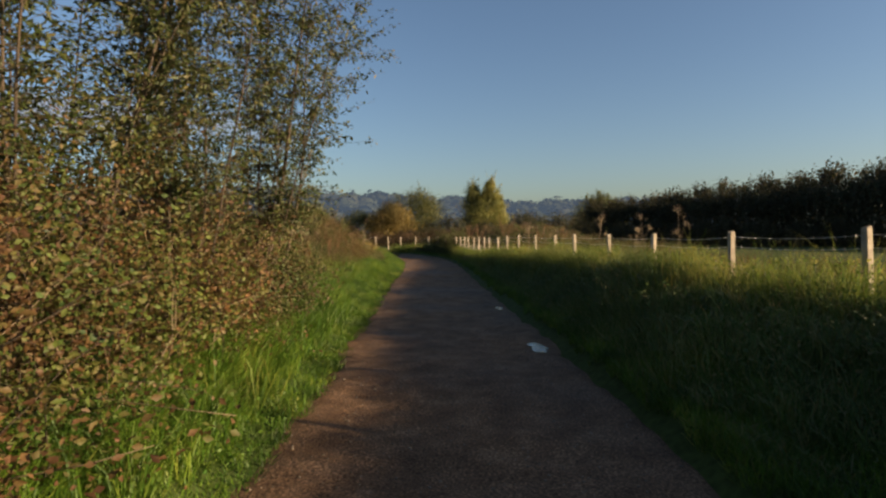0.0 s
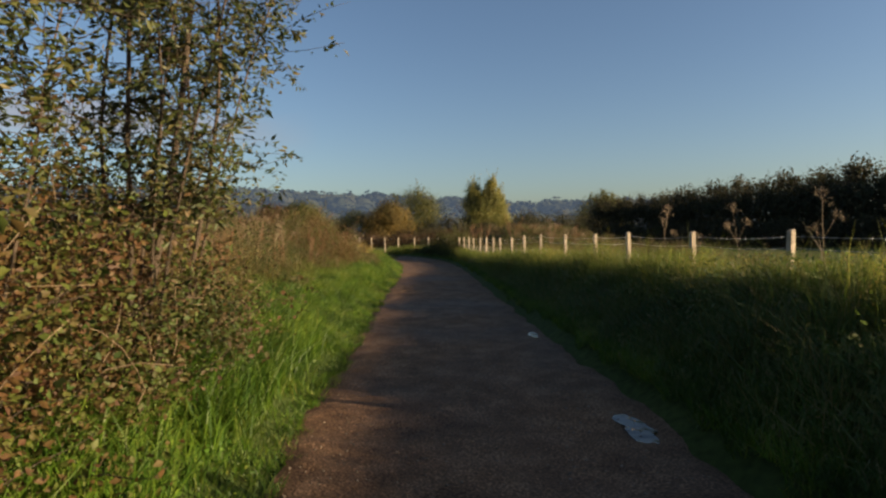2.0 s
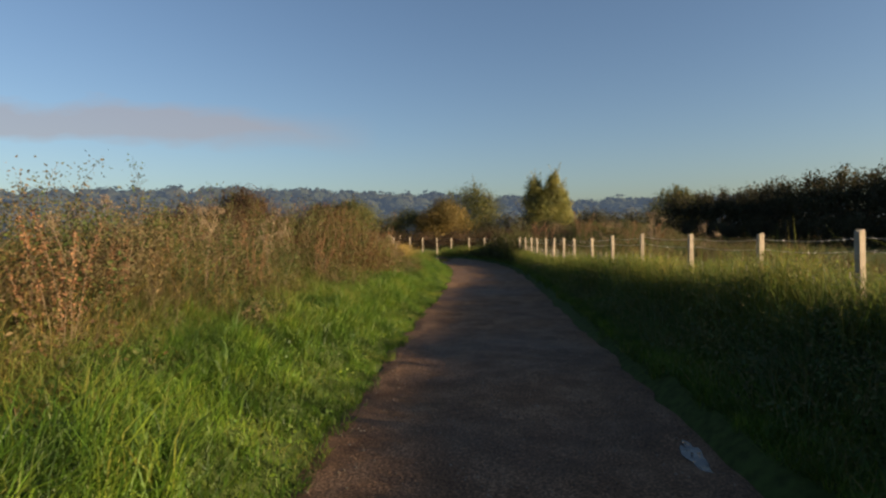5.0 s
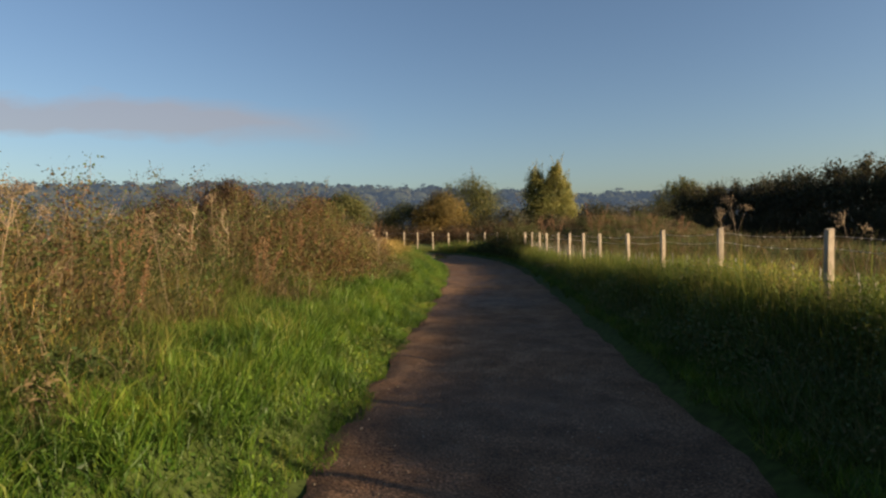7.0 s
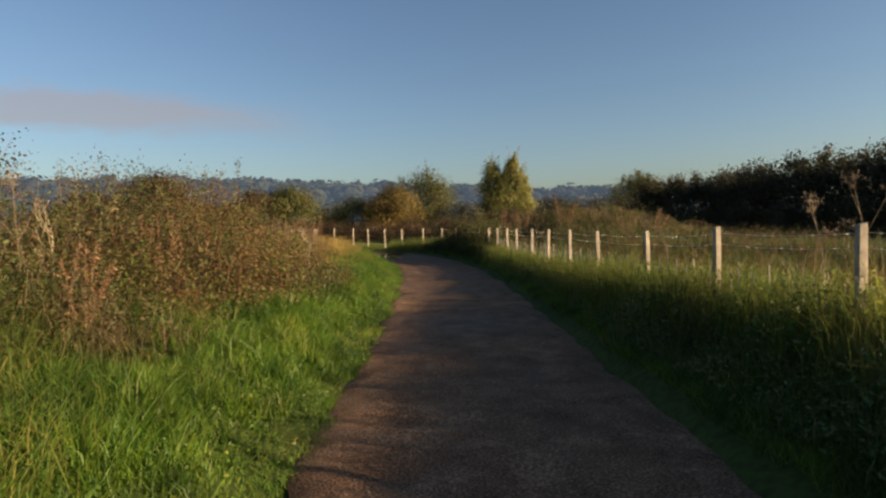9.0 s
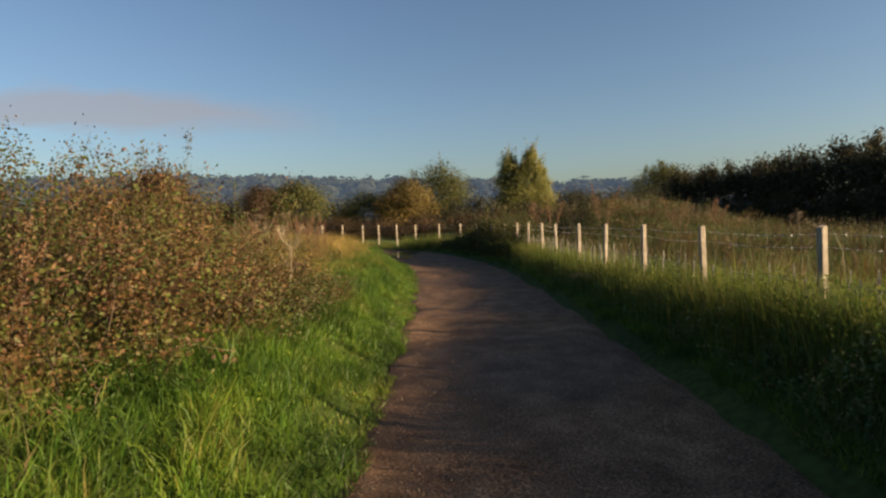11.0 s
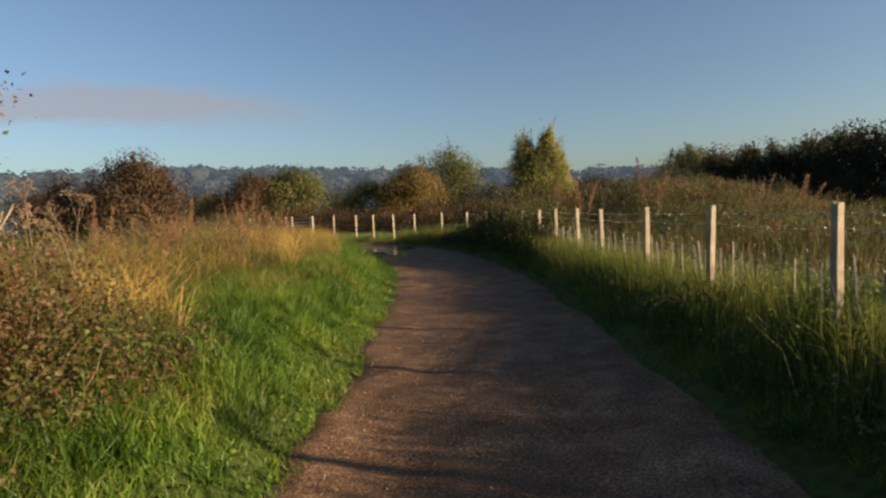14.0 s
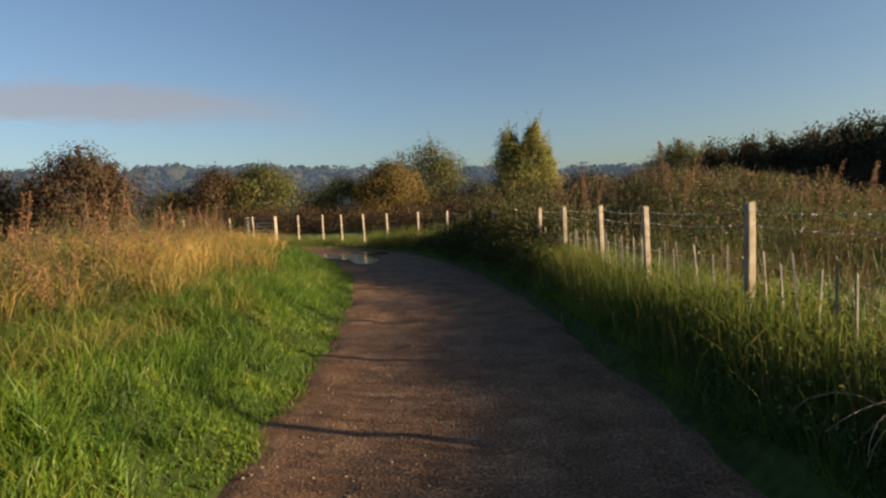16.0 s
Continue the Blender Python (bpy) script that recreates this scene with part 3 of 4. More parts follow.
def build_verge_left():
    # lush short grass, longer away from the path
    n = 230000
    u, s = scatter(n, 0.2, 47, -3.9, -1.30)
    x, y = at_path(u, s)
    keep = s < -1.34 + 0.10 * ripple(x, y, 0.3)
    x, y, s = x[keep], y[keep], s[keep]
    far = smooth_step((-s - 1.4) / 1.2)
    h = (0.06 + 0.10 * far) * rng.uniform(0.5, 1.5, len(x)) * (1 + 0.4 * ripple(x, y, 0.5))
    P = on_ground(x, y, s) - [0, 0, 0.01]
    P[:, 2] = np.maximum(P[:, 2], slope(y) - 0.03)
    A = turf(P, np.maximum(h, 0.055), rng.uniform(0.008, 0.016, len(x)))
    # tussocks whose blades arch outwards
    n, each = 1900, 26
    u, s = scatter(n, 0.2, 36, -3.7, -1.65)
    s = s - 0.25 * (rng.uniform(size=n) < 0.5)
    x, y = at_path(u, s)
    big = rng.uniform(0.14, 0.36, n) * (1 + 0.3 * ripple(x, y, 0.5)) * (0.6 + 0.4 * smooth_step((-s - 1.6) / 0.8))
    x, y = np.repeat(x, each) + rng.normal(size=n * each) * 0.035, np.repeat(y, each) + rng.normal(size=n * each) * 0.035
    B = blades(on_ground(x, y), np.repeat(big, each) * rng.uniform(0.6, 1.2, n * each), rng.uniform(0.005, 0.011, n * each), 0.95)
    n, each = 300, 36
    u, s = scatter(n, 0.6, 11, -2.4, -1.75)
    x, y = at_path(u, s)
    big = rng.uniform(0.28, 0.62, n)
    x, y = np.repeat(x, each) + rng.normal(size=n * each) * 0.05, np.repeat(y, each) + rng.normal(size=n * each) * 0.05
    L = blades(on_ground(x, y), np.repeat(big, each) * rng.uniform(0.5, 1.2, n * each), rng.uniform(0.005, 0.012, n * each), 0.95)
    n = 22000
    u, s = scatter(n, 0.5, 36, -3.7, -1.45)
    x, y = at_path(u, s)
    k = ripple(x + 5, y, 0.7) > -0.1
    P = on_ground(x[k], y[k], s[k])
    P[:, 2] += rng.uniform(0.02, 0.13, len(P))
    C = leaves(P, rng.uniform(0.018, 0.045, len(P)), 0.7, 0.2)
    stuff("verge_grass", [A, B, C, L], M_GRASS, "lush bright green grass along the path's edge", "grass")


def build_verge_right():
    n = 90000
    u, s = scatter(n, 0.5, 66, 1.25, 4.0, 1.4)
    x, y = at_path(u, s)
    keep = (s > 1.58 + 0.08 * ripple(x, y, 0.3)) & (s < 2.0 + np.interp(y, [0, 7, 30, 60], [2.4, 2.0, 1.2, 1.2]) + 0.4)
    x, y, s = x[keep], y[keep], s[keep]
    far = smooth_step((s - 1.4) / 0.9)
    h = (0.06 + 0.15 * far) * rng.uniform(0.5, 1.5, len(x)) * (1 + 0.4 * ripple(x, y, 0.7))
    P = on_ground(x, y, s) - [0, 0, 0.01]
    P[:, 2] = np.maximum(P[:, 2], slope(y) - 0.03)
    A = turf(P, np.maximum(h, 0.03), rng.uniform(0.008, 0.016, len(x)))
    k = rng.uniform(size=len(x)) < 0.12
    T = blades(P[k], h[k] * 1.3, rng.uniform(0.005, 0.010, k.sum()), 0.8)
    # short bright turf on the path's edge
    n = 80000
    u, s = scatter(n, 0.5, 46, 1.48, 2.25, 1.2)
    x, y = at_path(u, s)
    P = on_ground(x, y, s)
    P[:, 2] = np.maximum(P[:, 2], slope(y) - 0.03)
    k = s > 1.53 + 0.05 * ripple(x, y, 0.3)
    stuff("edge_grass", [turf(P[k], rng.uniform(0.04, 0.14, k.sum()), rng.uniform(0.007, 0.013, k.sum()))], M_GRASS, "short green grass on the path's fence-side edge", "grass")
    # nettles and low herbs
    n = 30000
    u, s = scatter(n, 0.5, 48, 1.9, 4.2)
    x, y = at_path(u, s)
    bump = np.maximum(0, 0.55 + 0.55 * ripple(x, y, 0.9)) * smooth_step((s - 1.8) / 0.7)
    P = on_ground(x, y, s)
    P[:, 2] += rng.uniform(0.05, 1, n) ** 0.6 * bump * np.interp(y, [0, 14, 24, 40], [0.46, 0.40, 0.28, 0.25])
    k = bump > 0.12
    B = leaves(P[k], rng.uniform(0.025, 0.06, k.sum()), 0.5, 0.2)
    # arching tussocks over the bank
    n, each = 2300, 26
    u, s = scatter(n, 0.8, 46, 1.8, 3.7, 1.2)
    x, y = at_path(u, s)
    big = rng.uniform(0.22, 0.52, n) * np.interp(y, [20, 26], [1, 0.62]) * (1 + 0.35 * ripple(x, y, 0.8)) * (0.35 + 0.65 * smooth_step((s - 1.9) / 0.9))
    x, y = np.repeat(x, each) + rng.normal(size=n * each) * 0.05, np.repeat(y, each) + rng.normal(size=n * each) * 0.05
    D = blades(on_ground(x, y), np.repeat(big, each) * rng.uniform(0.6, 1.2, n * each), rng.uniform(0.006, 0.012, n * each), 0.95)
    stuff("verge_herbs", [A, T, B, D], M_ROUGH, "rough dark green grass and nettles below the fence", "grass")
    # dense yellow-green grass, nettles and seed heads along the fence
    def fence_belt(n, lo, hi, middle=-0.14, wide=0.24):
        yy, off = rng.uniform(lo, hi, n), rng.normal(middle, wide, n)
        x = np.interp(yy, [p[1] for p in FENCE], [p[0] for p in FENCE]) + off
        P = on_ground(x, yy)
        top = np.interp(yy, [5, 7, 9, 14, 16, 18, 20, 23.5, 25, 29, 36], [1.34, 1.32, 1.26, 1.20, 1.12, 1.10, 1.08, 0.98, 0.76, 0.68, 0.66]) + 0.10 * ripple(x, yy, 0.8)
        fall = np.clip(1.3 - np.abs(off + 0.15) / 1.1, 0.2, 1)
        return P, np.clip((top - P[:, 2]) * fall, 0.10, 0.95)
    P, T = fence_belt(46000, 1, 50)
    C = blades(P, T * rng.uniform(0.45, 1.05, len(P)) * (1 + 0.35 * (rng.uniform(size=len(P)) < 0.06)), rng.uniform(0.004, 0.009, len(P)), 0.4)
    P, T = fence_belt(20000, 2, 46)
    k = rng.uniform(size=len(P)) < np.interp(P[:, 1], [0, 22, 27, 46], [1.0, 1.0, 0.45, 0.45])
    P, T = P[k], T[k]
    P[:, 2] += rng.uniform(0.05, 1, len(P)) ** 0.6 * T * 0.8
    D = leaves(P, rng.uniform(0.022, 0.055, len(P)), 0.5, 0.2)
    # nettles on the bank's shoulder, in clumps
    P, T = fence_belt(42000, 2, 46, -0.70, 0.38)
    lump = 0.75 + 0.45 * ripple(P[:, 0], P[:, 1], 0.55)
    P[:, 2] += rng.uniform(0.02, 1, len(P)) ** 0.6 * T * np.clip(lump, 0.2, 1.2) * 0.6
    k = (aside(P[:, 0], P[:, 1]) > 1.7) & (rng.uniform(size=len(P)) < np.interp(P[:, 1], [0, 22, 27, 46], [1.0, 1.0, 0.3, 0.3]))
    N = leaves(P[k], rng.uniform(0.022, 0.055, k.sum()), 0.5, 0.25)
    stuff("nettles", [N], M_ROUGH, "dark green nettles in clumps below the fence", "nettles")
    n = 9000
    q = rng.uniform(0, 1, n)
    x, y = -2.5 - 14 * q + rng.normal(size=n) * 0.5, 48.6 + 11.2 * q ** 0.85 + rng.normal(size=n) * 0.6
    E = blades(on_ground(x, y), rng.uniform(0.15, 0.34, n), rng.uniform(0.008, 0.016, n), 0.7)
    # longer mixed grass between the short verge and the tall herbs
    n = 56000
    u, s = scatter(n, 8.5, 44, -4.9, -2.2, 1.3)
    x, y = at_path(u, s)
    k = rng.uniform(size=n) < smooth_step((-s - 2.5 + 0.5 * ripple(x, y, 0.8)) / 0.9)
    G = blades(on_ground(x[k], y[k], s[k]), rng.uniform(0.18, 0.5, k.sum()) * (1 + 0.3 * ripple(x[k], y[k], 0.7)), rng.uniform(0.005, 0.010, k.sum()), 0.95)
    stuff("long_grass", [G], M_FENCE, "longer green and yellow grass below the herbs", "grass")
    stuff("fence_grass", [C, D, E], M_FENCE, "tall yellowing seed grass along the fence", "grass")


def herb_height(x, y, s):
    """How tall the herbs stand beside the verge."""
    return np.interp(y, [0, 9, 14, 20, 26, 29, 36, 48], [0.95, 1.0, 1.35, 1.45, 1.4, 1.0, 1.0, 1.1]) * (0.28 + 0.72 * smooth_step((-s - 2.8) / 2.3)) * (1 + 0.20 * ripple(x, y, 1.5))


def build_herbs_left():
    # dry grass skirt
    n = 60000
    u, s = scatter(n, 8.5, 56, -8.5, -2.75, 1.1)
    x, y = at_path(u, s)
    k = (ripple(x, y, 1.1) > -0.55) & (s < -3.1 + 0.75 * ripple(x, y, 1.1))
    x, y, s = x[k], y[k], s[k]
    H = herb_height(x, y, s)
    A = blades(on_ground(x, y, s), np.maximum(0.15, H * rng.uniform(0.3, 0.75, len(x))), rng.uniform(0.004, 0.009, len(x)), 0.8)
    n = 44000
    u, s = scatter(n, 27, 47, -7.5, -2.8)
    x, y = at_path(u, s)
    k = (ripple(x + 3, y, 0.9) > -0.3) & (s < -3.1 + 0.75 * ripple(x, y, 1.1))
    B = blades(on_ground(x[k], y[k], s[k]), rng.uniform(0.35, 0.85, k.sum()), rng.uniform(0.005, 0.011, k.sum()), 0.9)
    n = 64000
    u, s = scatter(n, 9, 36, -7.5, -2.5)
    x, y = at_path(u, s)
    k = s < -2.9 + 0.7 * ripple(x, y, 1.1)
    x, y, s = x[k], y[k], s[k]
    T = blades(on_ground(x, y, s), np.maximum(0.2, herb_height(x, y, s) * rng.uniform(0.35, 0.85, len(x))), rng.uniform(0.006, 0.013, len(x)), 0.95)
    stuff("tangled_herbage", [T], M_HERB, "matted brown and green herbage on the bank", "herbage")
    stuff("dry_grass", [A, B], M_STRAW, "tall bleached straw-coloured grass behind the verge", "grass")
    # leafy stems
    stems, leaf_at, brown_at = [], [], []
    n = 3400
    u, s = scatter(n, 9, 52, -8.5, -2.7, 1.1)
    x, y = at_path(u, s)
    k = (s < -3.1 + 0.75 * ripple(x, y, 1.1)) & (rng.uniform(size=n) < np.interp(y, [27, 31], [1.0, 0.45]))
    u, s, x, y, n = u[k], s[k], x[k], y[k], int(k.sum())
    H = herb_height(x, y, s)
    Z = height(x, y, s)
    patchy = ripple(x + 30, y, 1.3)
    for i in range(n):
        L = H[i] * rng.uniform(0.6, 1.15)
        line = wander((x[i], y[i], Z[i] - 0.02), rng.normal(size=3) * [0.16, 0.16, 0] + [0, 0, 1], L, 5, 0.25)
        stems.append(tube(line, np.linspace(0.006, 0.002, 6), 3))
        m = int(29 + 32 * L)
        t = rng.uniform(0.12, 1, m) ** 0.8 * 5
        b = np.stack([np.interp(t, np.arange(6), line[:, q]) for q in range(3)], 1) + rng.normal(size=(m, 3)) * 0.055
        (leaf_at if patchy[i] + rng.normal() * 0.5 < 0.2 else brown_at).append(b)
    P, Q = np.concatenate(leaf_at), np.concatenate(brown_at)
    stuff("herb_stems", stems, M_STALK, "thin dead brown herb stems", "stems")
    stuff("herb_leaves", [leaves(P, rng.uniform(0.025, 0.07, len(P)), 0.4, 0.1)], M_HERB, "browning and green leaves of tall wild herbs", "herbs")
    stuff("bramble_leaves", [leaves(Q, rng.uniform(0.022, 0.058, len(Q)), 0.6, 0.0)], M_RUST, "rust and green bramble leaves among tall herbs", "brambles")


def build_field():
    """Rough grass beyond the fence and over the mound."""
    n = 20000
    x = rng.uniform(-2, 18, n)
    y = rng.uniform(4, 66, n)
    s = aside(x, y)
    k = (s > 3.0) & (x > np.interp(y, [p[1] for p in FENCE], [p[0] for p in FENCE]) + 0.2)
    x, y, s = x[k], y[k], s[k]
    P = on_ground(x, y, s)
    A = turf(P, rng.uniform(0.15, 0.38, len(x)) * (1 + 0.4 * ripple(x, y, 1.5)), rng.uniform(0.010, 0.02, len(x)), 0.6)
    stuff("field_grass", [A], M_HERB, "rough brown and green field growth beyond the fence", "grass")
    n, each = 1200, 22
    x, y = rng.uniform(2.6, 14, n), rng.uniform(3, 38, n)
    fx = np.interp(y, [p[1] for p in FENCE], [p[0] for p in FENCE])
    k = x > fx + 0.4
    x, y = np.repeat(x[k], each) + rng.normal(size=k.sum() * each) * 0.12, np.repeat(y[k], each) + rng.normal(size=k.sum() * each) * 0.12
    stuff("field_rushes", [blades(on_ground(x, y), rng.uniform(0.35, 0.9, len(x)), rng.uniform(0.007, 0.014, len(x)), 0.4)], M_RUST, "dark brown and green rushes in the field beyond the fence", "rushes")
    n = 90000
    x, y = rng.normal(6.0, 4.2, n), rng.normal(44.0, 4.2, n)
    s = aside(x, y)
    k = (s > 2.6) & (x > np.interp(y, [p[1] for p in FENCE], [p[0] for p in FENCE]) + 0.15)
    x, y, s = x[k], y[k], s[k]
    P = on_ground(x, y, s)
    bump = np.maximum(0.12, 0.45 + 0.5 * ripple(x, y, 1.1))
    P[:, 2] += rng.uniform(0, 1, len(x)) ** 0.6 * bump * 0.8
    half = len(P) // 2
    stuff("mound_brambles", [leaves(P[:half], rng.uniform(0.035, 0.085, half), 0.6, 0.1)], M_RUST, "rust and dark green brambles covering a low mound", "brambles")
    stuff("mound_herbs", [leaves(P[half:], rng.uniform(0.035, 0.085, len(P) - half), 0.5, 0.2)], M_HERB, "brown and green scrub on a low mound", "scrub")
    k = rng.uniform(size=len(x)) < 0.05
    stuff("mound_stems", [blades(on_ground(x[k], y[k], s[k]), rng.uniform(0.3, 0.95, k.sum()), rng.uniform(0.004, 0.008, k.sum()), 0.25)], M_STALK, "upright dead brown stems on a low mound", "stems")


build_verge_left()
build_verge_right()
build_herbs_left()
build_field()

# ---- trees and bushes ----


def build_tree(name, h, w, base, clusters, per, leaf, mat, label, category="tree", stems=3, spread=0.5, spiky=0.0, trunk=0.09, slim=0.6, limb=M_BARK, narrow=1.0):
    """Trunk(s) with limbs, and a crown of leaf clusters at the limbs' ends. Built at the origin."""
    tree = tagged(new(name), label, category)
    wood, tips, owner = [], [], []
    for i in range(stems):
        a = 2 * math.pi * i / stems + rng.uniform(-0.5, 0.5)
        d = np.array([math.cos(a) * spread, math.sin(a) * spread, 1.0])
        line = wander((0.12 * math.cos(a) * stems / 3, 0.12 * math.sin(a) * stems / 3, -0.1), d, h * 0.82, 8, 0.3, 0.5)
        wood.append([tube(line, np.linspace(trunk, trunk * 0.2, 9), 6)])
        tips.append(line[3:])
        owner += [i] * len(line[3:])
    tips = np.concatenate(tips)
    centres, limb_ends = [], []
    for i in range(clusters):
        z = base + (h - base) * rng.uniform(0, 1) ** 0.85
        f = (z - base) / (h - base)
        r = w / 2 * math.sqrt(max(0.05, 1 - abs(2 * f - 0.85) ** 2.2 * 0.9)) * (1 - f * (1 - narrow)) * rng.uniform(0.35, 1.05)
        a = rng.uniform(0, 2 * math.pi)
        c = np.array([r * math.cos(a), r * math.sin(a), z]) + rng.normal(size=3) * 0.03 * w
        centres.append(c)
        if i % 2 == 0:
            k = int(np.argmin(np.linalg.norm(tips - c + [0, 0, 0.3 * h * 0.3], axis=1)))
            root = tips[k]
            limb_ends.append((c, owner[k]))
            mid = (root + c) / 2 + rng.normal(size=3) * 0.05 * w + [0, 0, 0.03 * h]
            wood[owner[k]].append(tube(np.array([root, mid, c]), np.array([trunk * 0.28, trunk * 0.16, trunk * 0.05]), 4))
    pts, out = [], []
    for c in centres:
        sz = (0.095 + 0.06 * rng.uniform()) * w * (1 if narrow > 0.5 else 1 - 0.4 * (c[2] - base) / (h - base))
        p = rng.normal(size=(per, 3)) * [sz, sz, sz * 0.75]
        pts.append(p * np.minimum(1, 1.5 * sz / np.maximum(1e-6, np.linalg.norm(p, axis=1, keepdims=True))) + c)
        out.append(p / sz + (c - [0, 0, (h + base) / 2]) / (0.5 * w))
    limb_ends.sort(key=lambda e: -e[0][2])
    high = limb_ends[:max(3, len(limb_ends) // 2)]
    for i in range(int(spiky * clusters)):
        c, k = high[rng.integers(len(high))]
        line = wander(c, (rng.normal() * 0.22, rng.normal() * 0.22, 1), h * rng.uniform(0.12, 0.34), 4, 0.1)
        wood[k].append(tube(line, np.linspace(trunk * 0.12, trunk * 0.03, 5), 3))
        t = rng.uniform(0, 4, per // 3)
        pts.append(np.stack([np.interp(t, np.arange(5), line[:, q]) for q in range(3)], 1) + rng.normal(size=(per // 3, 3)) * 0.07)
        out.append(rng.normal(size=(per // 3, 3)))
    P = np.concatenate(pts)
    P[:, 2] = np.maximum(P[:, 2], 0.05)
    for pieces in wood:
        v, f = merge(pieces)
        part("trunk", np_mesh("trunk", v, f, True), limb, tree)
    v, f = leaves(P, rng.uniform(0.6, 1.3, len(P)) * leaf, slim, facing=unit(np.concatenate(out) + rng.normal(size=P.shape) * 0.6))
    part("crown", np_mesh("crown", v, f), mat, tree)
    return tree


def put(tree, x, y, turn=0.0, size=1.0, sink=0.0):
    tree.matrix_basis = pose(x, y, float(height(np.array([x]), np.array([y]))[0]) - sink, 0, 0, turn) @ Matrix.Diagonal((size, size, size, 1))
    return tree


def put_copy(tree, x, y, turn, size):
    c = copy_thing(tree, pose(x, y, float(height(np.array([x]), np.array([y]))[0]) - 0.05, 0, 0, turn))
    c.scale = (size, size, size)
    return c


# middle-distance trees beyond the bend
put(build_tree("golden_bush", 5.1, 5.9, 0.2, 90, 180, 0.19, M_GOLD, "round bush with golden-brown autumn leaves", "bush", 5, 0.7), -6.9, 79.7)
put(build_tree("broadleaf_tree", 7.2, 8.6, 0.6, 110, 160, 0.20, M_GREEN, "dark green broadleaf tree behind the golden bush", "tree", 3, 0.5, 0.1), -3.9, 88)
put(build_tree("willow_bush", 4.2, 6.0, 0.2, 70, 130, 0.17, M_GREEN, "grey-green willow bush beyond the bend", "bush", 5, 0.7), -11.8, 81)
for px, ph, pw in ((4.7, 8.5, 5.4), (7.2, 8.9, 5.4), (5.9, 6.6, 5.8), (8.4, 6.8, 5.0)):
    put(build_tree("poplar_tree", ph, pw, 0.4, 150, 70, 0.20, M_POPLAR, "slender yellowing poplar standing with others", "tree", 2, 0.10, 0.3, narrow=0.35), px, 87 + rng.uniform(-1, 1))
put(build_tree("hawthorn_tree", 5.6, 7.2, 0.6, 100, 180, 0.20, M_HAW, "rounded hawthorn with reddish-brown leaves and berries", "tree", 4, 0.7, 0.15), -26.6, 66)
put(build_tree("hawthorn_tree", 4.6, 7.0, 0.4, 90, 160, 0.20, M_HAW, "low hawthorn with brown thinning leaves", "tree", 4, 0.7, 0.1), -21.3, 75)
put(build_tree("broadleaf_tree", 4.9, 7.4, 0.4, 100, 160, 0.20, M_GREEN, "spreading green broadleaf tree by the bend", "tree", 4, 0.7, 0.1), -18.0, 77)
put(build_tree("scrub_bush", 3.6, 4.6, 0.2, 60, 110, 0.18, M_GREEN, "small green bush between larger trees", "bush", 5, 0.7), -28, 82)
put(build_tree("hawthorn_tree", 4.8, 6.6, 0.4, 80, 120, 0.19, M_HAW, "brown hawthorn at the field's edge", "tree", 4, 0.7), -34, 68)
put(build_tree("sallow_tree", 6.9, 8.8, 0.4, 110, 150, 0.22, M_GREEN, "pale green sallow at the wood's end", "tree", 5, 0.6, 0.3), 28, 103)
low = build_tree("scrub_bush", 3.2, 6.8, 0.1, 60, 70, 0.22, M_DARK, "low dark green scrub bush beyond the fence", "bush", 5, 0.8, 0.1)
put(low, 1.5, 84)
for i, (bx, by, sz) in enumerate([(6, 80, 0.8), (12, 83, 1.0), (17, 88, 1.1), (22, 92, 1.1), (13, 92, 1.2), (-1.5, 79, 0.7), (-16, 88, 1.1), (-32, 88, 1.2), (-42, 78, 1.3), (20, 82, 0.9), (-8.5, 88, 1.0)]):
    put_copy(low, bx, by, i * 47.0, sz)
brown = build_tree("scrub_bush", 1.25, 4.6, 0.1, 50, 100, 0.12, M_HAW, "low rust-brown scrub behind the far fence", "bush", 5, 0.9, 0.2, 0.04)
put(brown, -4.0, 62)
for i, (bx, by, sz) in enumerate([(-7.5, 65, 1.0), (-11, 67, 1.1), (0.5, 60, 1.1), (-15, 70, 1.2), (4.0, 64, 1.2), (-19, 70, 1.1)]):
    put_copy(brown, bx, by, i * 61.0, sz)

# dark wood on the far side of the field
wood_kinds = [build_tree("wood_tree", 4.3, 6.4, 0.1, 80, 30, 0.26, M_DARK, "dense dark tree in a shaded wood", "tree", 4, 0.35, 1.3, slim=0.4) for _ in range(3)]
spots = []
for i in range(26):
    f = i / 25
    spots.append((19.5 + 32 * f + rng.uniform(-0.5, 0.5), 72 - 51 * f, rng.uniform(0.80, 0.94) + 0.46 * f))
    spots.append((23.0 + 32 * f + rng.uniform(-1, 1), 75.5 - 51 * f, rng.uniform(0.92, 1.06) + 0.54 * f + 0.17 * min(1.0, f / 0.2)))
for i in range(26):
    f = i / 25
    for back, small in ((5.0, 0.46),):
        spots.append((19.5 + 32 * f - 0.85 * back + rng.uniform(-0.7, 0.7), 72 - 51 * f - 0.53 * back + rng.uniform(-0.7, 0.7), small * rng.uniform(0.8, 1.15)))
for i, (tx, ty, sz) in enumerate(spots):
    if i < 3:
        put(wood_kinds[i], tx, ty, i * 80)
    else:
        put_copy(wood_kinds[i % 3], tx, ty, rng.uniform(0, 360), sz)


